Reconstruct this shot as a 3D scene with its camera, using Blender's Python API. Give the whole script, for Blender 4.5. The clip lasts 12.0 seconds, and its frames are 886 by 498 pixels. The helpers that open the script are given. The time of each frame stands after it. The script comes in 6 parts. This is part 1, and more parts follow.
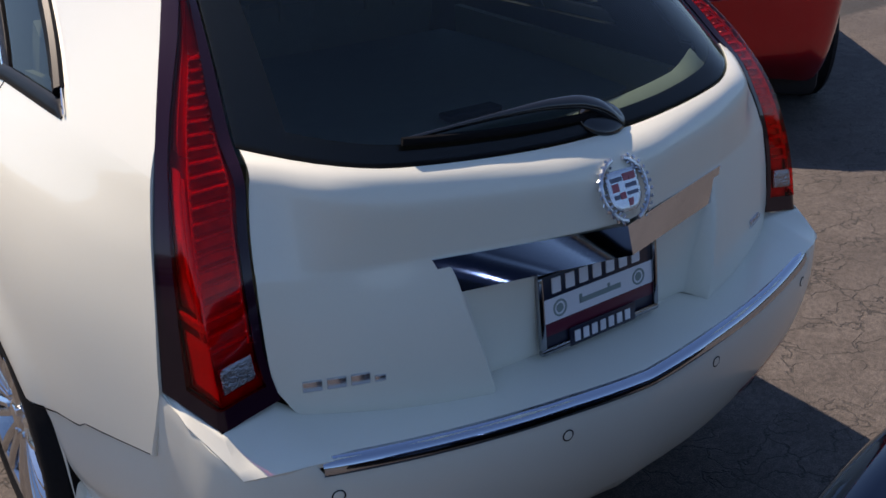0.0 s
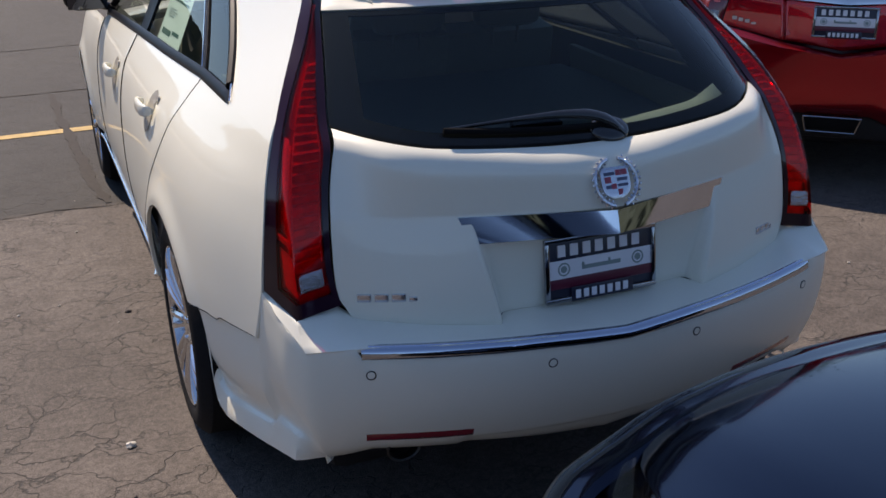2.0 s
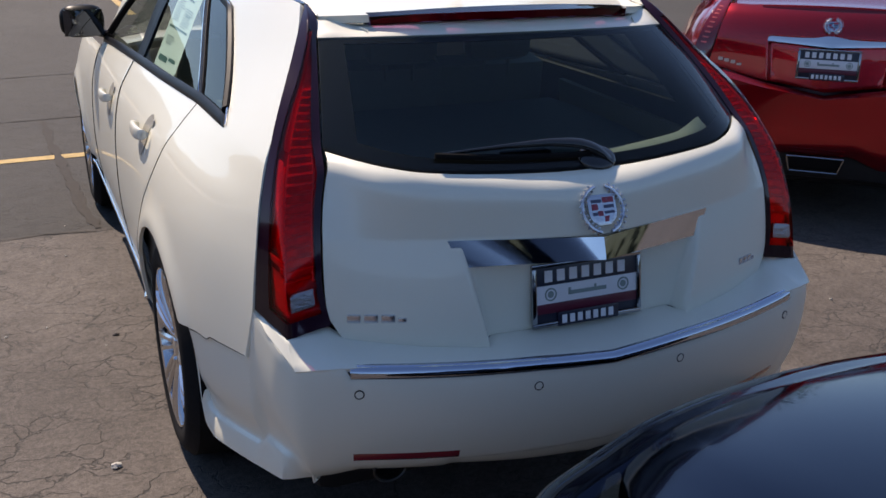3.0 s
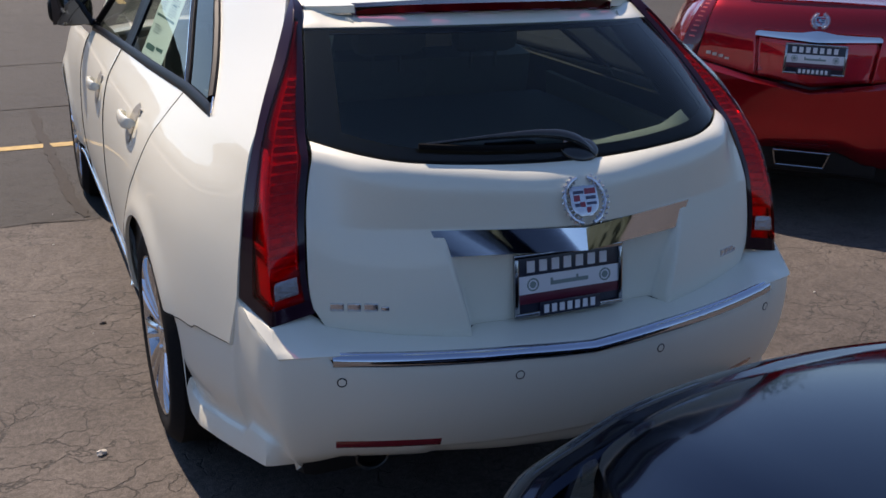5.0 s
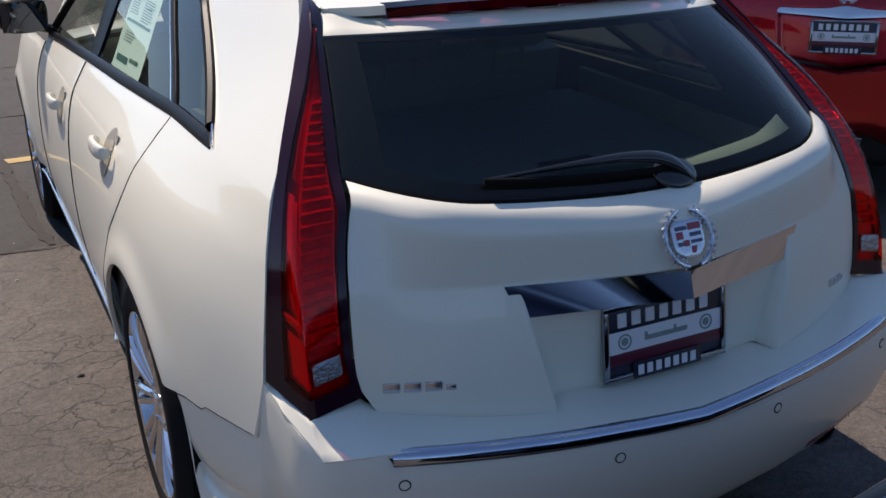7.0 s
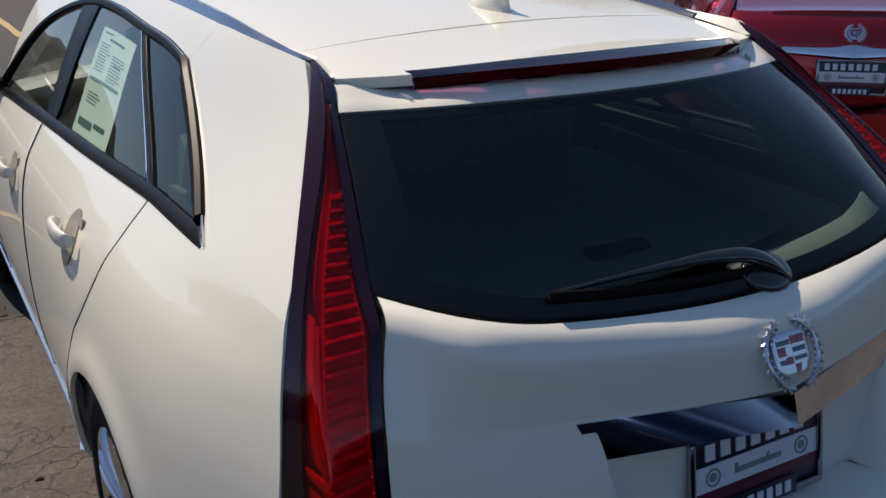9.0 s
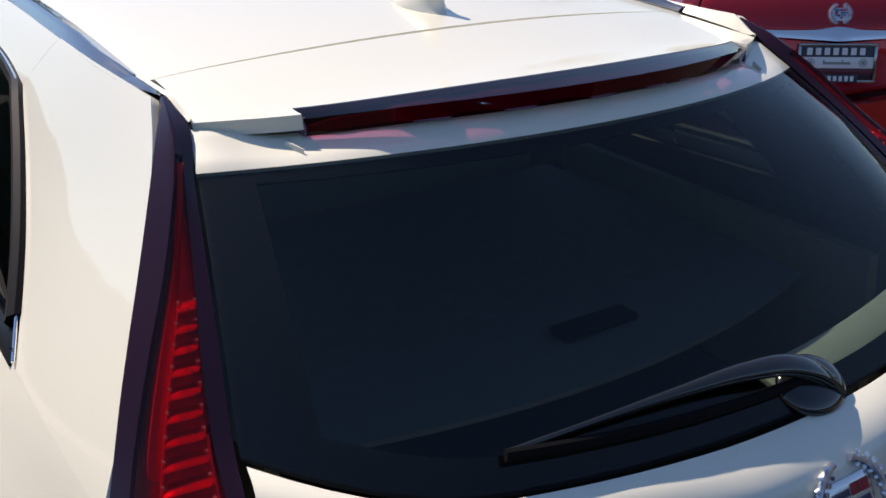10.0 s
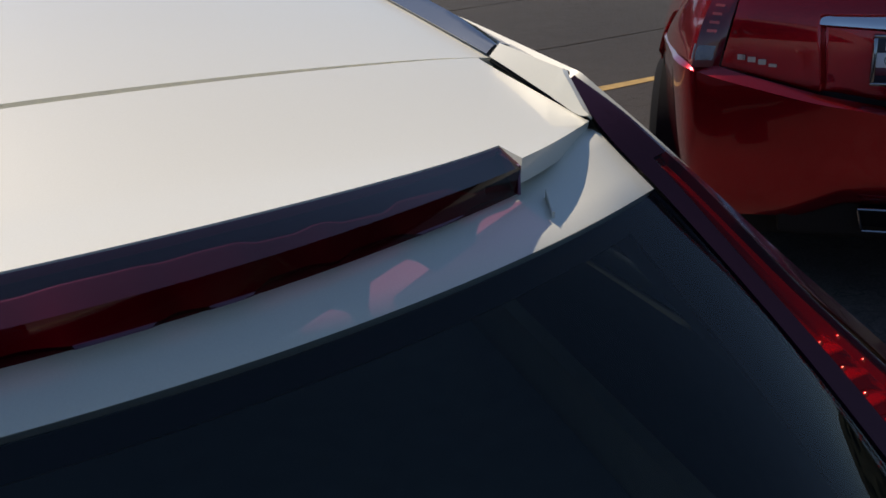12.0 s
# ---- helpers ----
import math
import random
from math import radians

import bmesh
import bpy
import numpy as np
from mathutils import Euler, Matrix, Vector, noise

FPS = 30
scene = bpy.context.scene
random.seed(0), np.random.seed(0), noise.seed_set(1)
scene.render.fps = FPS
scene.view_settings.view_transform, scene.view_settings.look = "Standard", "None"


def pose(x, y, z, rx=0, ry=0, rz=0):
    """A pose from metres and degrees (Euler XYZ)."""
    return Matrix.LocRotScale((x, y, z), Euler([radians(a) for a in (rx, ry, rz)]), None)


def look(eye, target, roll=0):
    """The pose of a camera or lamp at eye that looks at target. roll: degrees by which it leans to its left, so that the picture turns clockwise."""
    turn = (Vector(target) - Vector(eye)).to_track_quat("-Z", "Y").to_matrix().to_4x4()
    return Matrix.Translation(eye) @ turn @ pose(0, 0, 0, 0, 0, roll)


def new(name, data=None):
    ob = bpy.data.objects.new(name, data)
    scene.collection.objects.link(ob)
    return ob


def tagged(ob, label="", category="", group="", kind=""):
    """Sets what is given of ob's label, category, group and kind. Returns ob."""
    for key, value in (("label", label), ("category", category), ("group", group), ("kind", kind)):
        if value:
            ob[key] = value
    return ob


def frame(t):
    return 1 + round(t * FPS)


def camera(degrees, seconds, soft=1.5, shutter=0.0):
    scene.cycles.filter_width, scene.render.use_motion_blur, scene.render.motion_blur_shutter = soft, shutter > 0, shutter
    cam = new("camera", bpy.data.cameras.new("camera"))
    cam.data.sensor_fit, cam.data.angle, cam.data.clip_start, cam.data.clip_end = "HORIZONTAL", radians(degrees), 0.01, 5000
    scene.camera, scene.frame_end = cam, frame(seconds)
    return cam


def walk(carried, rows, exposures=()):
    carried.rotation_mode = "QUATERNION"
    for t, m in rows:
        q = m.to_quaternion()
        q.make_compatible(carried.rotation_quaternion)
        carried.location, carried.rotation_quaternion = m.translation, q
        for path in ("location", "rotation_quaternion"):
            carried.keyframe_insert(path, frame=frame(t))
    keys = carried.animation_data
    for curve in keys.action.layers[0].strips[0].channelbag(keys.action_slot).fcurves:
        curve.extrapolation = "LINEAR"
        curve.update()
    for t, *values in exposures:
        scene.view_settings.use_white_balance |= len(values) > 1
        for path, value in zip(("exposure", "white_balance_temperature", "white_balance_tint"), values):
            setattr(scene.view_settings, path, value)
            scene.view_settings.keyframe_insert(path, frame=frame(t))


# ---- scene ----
cam = camera(48.69, 12.0, soft=1.6)
PATH = [
    (0.0, pose(-1.2395, -1.0155, 1.6259, 65.505, 0.586, -37.235)),
    (0.5, pose(-1.3243, -1.2583, 1.5991, 66.146, 2.551, -33.230)),
    (1.0, pose(-1.3427, -1.4674, 1.6420, 65.207, 1.573, -29.941)),
    (1.5, pose(-1.2461, -1.6944, 1.6723, 65.921, -0.024, -26.239)),
    (2.0, pose(-1.2320, -1.7556, 1.7040, 68.188, 0.389, -23.327)),
    (2.5, pose(-1.2556, -1.7820, 1.7080, 70.042, -0.543, -24.384)),
    (2.7, pose(-1.2599, -1.7895, 1.6861, 70.383, -0.784, -23.784)),
    (4.5, pose(-1.2457, -1.8324, 1.6923, 70.223, -1.196, -23.752)),
    (5.0, pose(-1.2486, -1.8260, 1.6874, 69.950, -1.362, -24.048)),
    (5.5, pose(-1.2572, -1.7785, 1.6872, 69.511, -1.403, -24.189)),
    (6.0, pose(-1.2907, -1.6473, 1.6727, 69.334, -0.981, -24.914)),
    (6.5, pose(-1.3169, -1.5056, 1.6457, 68.357, 0.469, -26.823)),
    (7.0, pose(-1.2367, -1.2894, 1.6667, 68.917, 0.419, -27.008)),
    (7.5, pose(-1.2043, -1.1385, 1.7490, 72.474, -0.196, -27.237)),
    (7.7, pose(-1.2198, -1.0942, 1.7691, 73.593, -0.642, -27.921)),
    (9.3, pose(-1.1680, -0.7638, 1.6719, 69.873, 1.533, -31.042)),
    (9.5, pose(-1.0810, -0.6665, 1.6661, 70.414, 1.787, -32.252)),
    (10.0, pose(-0.8729, -0.4500, 1.6754, 69.053, 1.449, -32.465)),
    (10.5, pose(-0.6301, -0.2111, 1.6373, 70.612, 2.473, -32.420)),
    (11.0, pose(-0.4083, -0.0830, 1.6291, 68.007, 2.864, -35.098)),
    (11.5, pose(-0.1429, -0.0216, 1.6381, 67.075, 2.139, -30.490)),
    (12.0, pose(0.0536, 0.0402, 1.6271, 67.029, 2.958, -25.801)),
]
walk(cam, PATH, exposures=[(0.0, 0.70, 7300, 19), (6.5, 0.70, 7300, 19), (7.0, 0.60, 7100, 18), (7.5, 0.36, 7200, 18), (7.7, 0.27, 7200, 17), (9.5, 0.36, 7250, 17), (10.0, 0.55, 7250, 17), (10.5, 0.48, 7250, 17), (11.0, 0.12, 7250, 15), (12.0, -0.05, 7250, 15)])

# ---- daylight: high sun ahead of the wagon, slightly to its left ----
SUN_EL, SUN_AZ = radians(51.0), radians(-16.0)
world = bpy.data.worlds.new("sky")
scene.world = world
world.use_nodes = True
wn = world.node_tree.nodes
sky = wn.new("ShaderNodeTexSky")
sky.sky_type = "NISHITA"
sky.sun_disc = False
sky.sun_elevation = SUN_EL
sky.sun_rotation = SUN_AZ
sky.altitude = 200
sky.dust_density = 0.1
sky.ozone_density = 5.0
deep = wn.new("ShaderNodeMix")
deep.data_type, deep.blend_type = "RGBA", "MULTIPLY"
deep.inputs[0].default_value = 1.0
deep.inputs[7].default_value = (0.94, 1.0, 1.04, 1)
world.node_tree.links.new(sky.outputs[0], deep.inputs[6])
world.node_tree.links.new(deep.outputs[2], wn["Background"].inputs[0])
wn["Background"].inputs[1].default_value = 0.098
sun = new("sun", bpy.data.lights.new("sun", "SUN"))
sun.data.energy = 3.95
sun.data.angle = radians(0.53)
sun.data.color = (1.0, 0.93, 0.82)
sun_from = Vector((math.sin(SUN_AZ) * math.cos(SUN_EL), math.cos(SUN_AZ) * math.cos(SUN_EL), math.sin(SUN_EL)))
sun.matrix_world = look((0, 0, 0), -sun_from)

# ---- materials ----


def mat(name, color, rough=0.5, metal=0.0, coat=0.0, spec=0.5):
    m = bpy.data.materials.new(name)
    m.use_nodes = True
    b = m.node_tree.nodes["Principled BSDF"]
    b.inputs["Base Color"].default_value = (*color, 1)
    b.inputs["Roughness"].default_value = rough
    b.inputs["Metallic"].default_value = metal
    b.inputs["Coat Weight"].default_value = coat
    b.inputs["Coat Roughness"].default_value = 0.02
    b.inputs["Specular IOR Level"].default_value = spec
    return m


def nodes_of(m):
    t = m.node_tree
    return t.nodes, t.links, t.nodes["Principled BSDF"]


def vary(m, scale, amount, detail=4.0, bump=0.0, bump_scale=None, rough=0.0):
    """Mottles the base colour of m by noise of a real size, with relief and uneven gloss."""
    n, l, b = nodes_of(m)
    co = n.new("ShaderNodeTexCoord")
    tex = n.new("ShaderNodeTexNoise")
    tex.inputs["Scale"].default_value = scale
    tex.inputs["Detail"].default_value = detail
    l.new(co.outputs["Object"], tex.inputs["Vector"])
    base = tuple(b.inputs["Base Color"].default_value)
    mix = n.new("ShaderNodeMix")
    mix.data_type = "RGBA"
    mix.inputs[6].default_value = tuple(c * (1 - amount) for c in base[:3]) + (1,)
    mix.inputs[7].default_value = tuple(min(1, c * (1 + amount)) for c in base[:3]) + (1,)
    l.new(tex.outputs["Fac"], mix.inputs[0])
    l.new(mix.outputs[2], b.inputs["Base Color"])
    if rough:
        mr = n.new("ShaderNodeMapRange")
        r = b.inputs["Roughness"].default_value
        mr.inputs[3].default_value, mr.inputs[4].default_value = max(0, r - rough), r + rough
        l.new(tex.outputs["Fac"], mr.inputs[0])
        l.new(mr.outputs[0], b.inputs["Roughness"])
    if bump:
        t2 = n.new("ShaderNodeTexNoise")
        t2.inputs["Scale"].default_value = bump_scale or scale * 4
        t2.inputs["Detail"].default_value = 3
        l.new(co.outputs["Object"], t2.inputs["Vector"])
        bp = n.new("ShaderNodeBump")
        bp.inputs["Strength"].default_value = 1.0
        bp.inputs["Distance"].default_value = bump
        l.new(t2.outputs["Fac"], bp.inputs["Height"])
        l.new(bp.outputs[0], b.inputs["Normal"])
    return m


def clear(name, tint, ior=1.5, rough=0.0):
    """Thin tinted sheet: tinted see-through with a Fresnel gloss."""
    m = bpy.data.materials.new(name)
    m.use_nodes = True
    t = m.node_tree
    t.nodes.clear()
    out = t.nodes.new("ShaderNodeOutputMaterial")
    mix = t.nodes.new("ShaderNodeMixShader")
    tr = t.nodes.new("ShaderNodeBsdfTransparent")
    gl = t.nodes.new("ShaderNodeBsdfGlossy")
    lw = t.nodes.new("ShaderNodeLayerWeight")
    lw.inputs[0].default_value = 0.5
    power = t.nodes.new("ShaderNodeMath")
    power.operation = "POWER"
    power.inputs[1].default_value = 5.0
    fr = t.nodes.new("ShaderNodeMapRange")
    fr.inputs[3].default_value, fr.inputs[4].default_value = ((ior - 1) / (ior + 1)) ** 2, 1.0
    t.links.new(lw.outputs["Facing"], power.inputs[0])
    t.links.new(power.outputs[0], fr.inputs[0])
    tr.inputs[0].default_value = (*tint, 1)
    gl.inputs["Roughness"].default_value = rough
    t.links.new(fr.outputs[0], mix.inputs[0])
    t.links.new(tr.outputs[0], mix.inputs[1])
    t.links.new(gl.outputs[0], mix.inputs[2])
    t.links.new(mix.outputs[0], out.inputs[0])
    return m


WHITE = vary(mat("pearl_white_paint", (0.75, 0.735, 0.625), 0.38, 0.0, 0.6), 900, 0.05, 2)
RED = vary(mat("red_metallic_paint", (0.42, 0.004, 0.013), 0.24, 0.85, 1.0), 900, 0.2, 2)
BLACK = vary(mat("black_paint", (0.008, 0.014, 0.032), 0.10, 1.0, 0.45), 700, 0.3, 2)
SILVER = vary(mat("silver_paint", (0.45, 0.47, 0.5), 0.3, 0.6, 1.0), 900, 0.1, 2)
CHROME = mat("chrome", (0.78, 0.79, 0.8), 0.04, 1.0)
STRIPCHROME = mat("bumper_strip_chrome", (0.46, 0.51, 0.60), 0.05, 1.0)
SATIN = mat("satin_metal", (0.30, 0.31, 0.33), 0.12, 1.0)
MOULD = mat("dark_roof_moulding", (0.16, 0.18, 0.21), 0.16, 0.8, 0.5)
TRIM = mat("black_window_trim", (0.006, 0.006, 0.007), 0.35, 0.0, 0.0, 0.08)
# grey standing in for white paint shaded in the handle cups; lock covers share it
CUP = mat("cup_shade_grey", (0.30, 0.28, 0.24), 0.4, 0.0, 0.4)
GLOSSBLACK = mat("gloss_black_trim", (0.012, 0.012, 0.013), 0.08, 0.0, 0.6)
RUBBER = vary(mat("tyre_rubber", (0.010, 0.010, 0.011), 0.8, 0.0, 0.0, 0.12), 60, 0.35, 4, 0.0006, 200)
PLASTIC = vary(mat("black_plastic", (0.014, 0.014, 0.015), 0.6, 0.0, 0.0, 0.2), 80, 0.2, 3, 0.0003, 400)
GAP = mat("seal_black", (0.006, 0.006, 0.007), 0.7, 0.0, 0.0, 0.1)
ALLOY = vary(mat("polished_alloy", (0.62, 0.63, 0.65), 0.16, 1.0), 120, 0.06, 3)
IRON = vary(mat("brake_iron", (0.16, 0.15, 0.14), 0.45, 0.9), 90, 0.3, 4)
# metal with the shadow behind the bumper put into its colour
TIP_SHADE = vary(mat("shaded_tip_metal", (0.05, 0.048, 0.046), 0.4, 0.8), 90, 0.4, 4)
GLASS_DARK = clear("privacy_glass", (0.44, 0.50, 0.50), 1.52)
GLASS_QUARTER = clear("quarter_glass", (0.17, 0.21, 0.19), 1.15)
SUNROOF = mat("sunroof_glass", (0.02, 0.021, 0.023), 0.12, 0.0, 0.0, 0.3)
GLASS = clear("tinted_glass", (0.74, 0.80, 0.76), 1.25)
# far-side door glass, tinted darker to dim the daylight seen through the cabin
GLASS_FAR = clear("dimmed_far_glass", (0.40, 0.46, 0.43), 1.25)
LENS_RED = clear("red_lens", (1.0, 0.07, 0.08), 1.4)
LENS_SMOKE = mat("smoked_lens_border", (0.020, 0.005, 0.013), 0.10, 0.0, 0.25, 0.3)
LAMP_RED = mat("red_reflector", (0.95, 0.16, 0.14), 0.16, 0.75)
LED_RED = mat("led_red", (0.9, 0.10, 0.07), 0.15, 0.6, 0.4)
GUIDE_RED = mat("upper_guide_red", (0.42, 0.04, 0.04), 0.3, 0.3)
LAMP_BACK = vary(mat("lamp_housing", (0.90, 0.12, 0.10), 0.22, 0.55), 45, 0.75, 5, 0.004, 30)
LAMP_CLEAR = vary(mat("clear_reflector", (0.30, 0.30, 0.33), 0.12, 0.9), 300, 0.5, 2, 0.003, 160)
BRAKE_TOP = clear("brake_lens_top", (0.33, 0.08, 0.17), 1.35)
BARCHROME = mat("tailgate_bar_chrome", (0.62, 0.65, 0.70), 0.04, 1.0)
BRAKE_FACE = clear("brake_lens_face", (0.15, 0.010, 0.024), 1.3)
BRAKE_RED = mat("brake_lens_dark_red", (0.16, 0.004, 0.012), 0.2, 0.0, 0.15, 0.4)
BRAKE_TRAY = vary(mat("brake_lamp_tray", (0.15, 0.08, 0.15), 0.5), 60, 0.2)
REFLECTOR = vary(mat("bumper_reflector_red", (0.22, 0.012, 0.02), 0.2, 0.0, 0.8), 300, 0.3)
LINING = vary(mat("dark_lining", (0.07, 0.066, 0.06), 0.8), 40, 0.15, 4, 0.0004, 300)
TAN = vary(mat("light_interior_trim", (0.30, 0.28, 0.19), 0.7), 40, 0.12, 4, 0.0004, 300)
COVER = vary(mat("load_cover_fabric", (0.25, 0.275, 0.27), 0.75), 30, 0.15, 4, 0.0004, 400)
CARPET = vary(mat("dark_carpet", (0.03, 0.03, 0.03), 0.9), 200, 0.3)
LEATHER = vary(mat("tan_leather", (0.30, 0.29, 0.23), 0.5), 60, 0.15, 4, 0.0006, 250)
PLATE_NAVY = mat("plate_navy", (0.012, 0.014, 0.032), 0.3)
PLATE_WHITE = mat("plate_white", (0.72, 0.73, 0.76), 0.35)
PLATE_MAROON = mat("plate_maroon", (0.11, 0.012, 0.03), 0.35)
PAPER = vary(mat("sticker_paper", (0.70, 0.84, 0.74), 0.7), 30, 0.04)
INK_GREEN = mat("sticker_print", (0.03, 0.12, 0.10), 0.7)
INK_GREY = mat("sticker_grey_print", (0.22, 0.28, 0.27), 0.7)
EMBLEM_RED = mat("emblem_red", (0.30, 0.01, 0.03), 0.2, 0.0, 0.5)
EMBLEM_DARK = mat("emblem_black", (0.03, 0.035, 0.09), 0.2, 0.0, 0.5)
YELLOW = vary(mat("yellow_line_paint", (0.40, 0.27, 0.09), 0.75), 14, 0.45, 6, 0.001, 120)
CONCRETE = vary(mat("concrete", (0.30, 0.27, 0.22), 0.85), 3, 0.12, 6, 0.001, 90)
MULCH = vary(mat("brown_mulch", (0.13, 0.065, 0.045), 0.95), 25, 0.5, 5, 0.01, 50)
BRIGHT = mat("emblem_metal", (0.55, 0.57, 0.62), 0.22, 0.9)
WOODS = vary(mat("far_woods", (0.022, 0.030, 0.018), 0.9), 0.8, 0.5)
LEAF = vary(mat("dark_foliage", (0.045, 0.075, 0.025), 0.6), 12, 0.4)
BARK = vary(mat("bark", (0.12, 0.09, 0.07), 0.9), 20, 0.35, 5, 0.01, 40)


def asphalt():
    m = mat("worn_asphalt", (0.2, 0.19, 0.17), 0.85)
    n, l, b = nodes_of(m)
    co = n.new("ShaderNodeTexCoord")

    def noise_tex(scale, detail=5.0, distort=0.0):
        t = n.new("ShaderNodeTexNoise")
        t.inputs["Scale"].default_value, t.inputs["Detail"].default_value, t.inputs["Distortion"].default_value = scale, detail, distort
        l.new(co.outputs["Object"], t.inputs["Vector"])
        return t

    def ramp(src, a, c0, z, c1):
        r = n.new("ShaderNodeValToRGB")
        r.color_ramp.elements[0].position, r.color_ramp.elements[0].color = a, (*c0, 1)
        r.color_ramp.elements[1].position, r.color_ramp.elements[1].color = z, (*c1, 1)
        l.new(src, r.inputs[0])
        return r

    def mixc(kind, fac, a, c):
        x = n.new("ShaderNodeMix")
        x.data_type, x.blend_type = "RGBA", kind
        if isinstance(fac, float):
            x.inputs[0].default_value = fac
        else:
            l.new(fac, x.inputs[0])
        l.new(a, x.inputs[6])
        l.new(c, x.inputs[7])
        return x.outputs[2]

    # an older pale strip alongside the cars, darker sealed asphalt ahead of them and out in the lane
    sep = n.new("ShaderNodeSeparateXYZ")
    l.new(co.outputs["Object"], sep.inputs[0])
    wob = noise_tex(1.3, 3)
    edge = n.new("ShaderNodeMath")
    edge.operation = "MULTIPLY_ADD"
    l.new(wob.outputs["Fac"], edge.inputs[0])
    edge.inputs[1].default_value = 0.15
    l.new(sep.outputs[1], edge.inputs[2])
    old = n.new("ShaderNodeMapRange")
    old.inputs[1].default_value, old.inputs[2].default_value = 3.50, 3.58
    l.new(edge.outputs[0], old.inputs[0])
    big = ramp(noise_tex(0.9, 6).outputs["Fac"], 0.3, (0.064, 0.055, 0.0515), 0.7, (0.101, 0.087, 0.080))
    dark = ramp(noise_tex(0.5, 5).outputs["Fac"], 0.3, (0.023, 0.0215, 0.0215), 0.7, (0.034, 0.0325, 0.0315))
    col = mixc("MIX", old.outputs[0], big.outputs[0], dark.outputs[0])
    grain = ramp(noise_tex(230, 4).outputs["Fac"], 0.36, (0.45, 0.44, 0.44), 0.64, (1.55, 1.52, 1.46))
    col = mixc("MULTIPLY", 0.7, col, grain.outputs[0])
    speck = ramp(noise_tex(55, 4, 0.5).outputs["Fac"], 0.38, (0.72, 0.71, 0.70), 0.62, (1.24, 1.22, 1.18))
    col = mixc("MULTIPLY", 0.8, col, speck.outputs[0])
    patch = ramp(noise_tex(7, 6, 1.0).outputs["Fac"], 0.35, (0.82, 0.81, 0.8), 0.65, (1.1, 1.1, 1.1))
    col = mixc("MULTIPLY", 0.95, col, patch.outputs[0])
    # alligator cracks, in patches
    warp = n.new("ShaderNodeMix")
    warp.data_type = "VECTOR"
    warp.inputs[0].default_value = 0.25
    l.new(co.outputs["Object"], warp.inputs[4])
    l.new(noise_tex(6, 4).outputs["Color"], warp.inputs[5])
    vor = n.new("ShaderNodeTexVoronoi")
    vor.feature = "DISTANCE_TO_EDGE"
    vor.inputs["Scale"].default_value = 7.0
    mp = n.new("ShaderNodeMapping")
    mp.inputs["Scale"].default_value = (0.75, 1.35, 1.0)
    l.new(warp.outputs[1], mp.inputs[0])
    l.new(mp.outputs[0], vor.inputs["Vector"])
    line = ramp(vor.outputs["Distance"], 0.004, (1, 1, 1), 0.027, (0, 0, 0))
    where = ramp(noise_tex(1.8, 6).outputs["Fac"], 0.34, (0, 0, 0), 0.52, (1, 1, 1))
    fac = n.new("ShaderNodeMath")
    fac.operation = "MULTIPLY"
    l.new(line.outputs[0], fac.inputs[0])
    l.new(where.outputs[0], fac.inputs[1])
    fac2 = n.new("ShaderNodeMath")
    fac2.operation = "MULTIPLY"
    fac2.inputs[1].default_value = 0.92
    l.new(fac.outputs[0], fac2.inputs[0])
    crack = n.new("ShaderNodeRGB")
    crack.outputs[0].default_value = (0.028, 0.025, 0.023, 1)
    col = mixc("MIX", fac2.outputs[0], col, crack.outputs[0])
    l.new(col, b.inputs["Base Color"])
    h = n.new("ShaderNodeMath")
    h.operation = "SUBTRACT"
    l.new(noise_tex(180, 4).outputs["Fac"], h.inputs[0])
    l.new(fac.outputs[0], h.inputs[1])
    bp = n.new("ShaderNodeBump")
    bp.inputs["Distance"].default_value = 0.004
    bp.inputs["Strength"].default_value = 0.8
    l.new(h.outputs[0], bp.inputs["Height"])
    l.new(bp.outputs[0], b.inputs["Normal"])
    return m


ASPHALT = asphalt()

# ---- shaping helpers ----


def lerp(a, b, t):
    return a + (b - a) * t


def smooth(t):
    t = min(1.0, max(0.0, t))
    return t * t * (3 - 2 * t)


def table(xs, ys):
    return lambda x: float(np.interp(x, xs, ys))


def curve(points):
    """Catmull-Rom curve through the points, by chord length, from 0 to 1."""
    p = np.array(points, float)
    d = np.concatenate([[0], np.cumsum(np.linalg.norm(np.diff(p, axis=0), axis=1))])
    d /= d[-1]
    m = np.gradient(p, d, axis=0)

    def at(t):
        t = min(1.0, max(0.0, t))
        i = min(len(d) - 2, max(0, int(np.searchsorted(d, t, side="right")) - 1))
        h = d[i + 1] - d[i]
        s = (t - d[i]) / h
        return (2 * s**3 - 3 * s**2 + 1) * p[i] + (s**3 - 2 * s**2 + s) * h * m[i] + (3 * s**2 - 2 * s**3) * p[i + 1] + (s**3 - s**2) * h * m[i + 1]

    return at


def line(points):
    """Straight-sided path through the points, by chord length, from 0 to 1."""
    p = np.array(points, float)
    d = np.concatenate([[0], np.cumsum(np.linalg.norm(np.diff(p, axis=0), axis=1))])
    d /= d[-1]
    return lambda t: np.array([np.interp(t, d, p[:, k]) for k in range(p.shape[1])])


def coons(bottom, top, left, right):
    """Patch between four curves of 0 to 1; corners must meet."""
    b0, b1, t0, t1 = bottom(0), bottom(1), top(0), top(1)

    def at(u, v):
        return (1 - v) * bottom(u) + v * top(u) + (1 - u) * left(v) + u * right(v) - ((1 - u) * (1 - v) * b0 + u * (1 - v) * b1 + (1 - u) * v * t0 + u * v * t1)

    return at


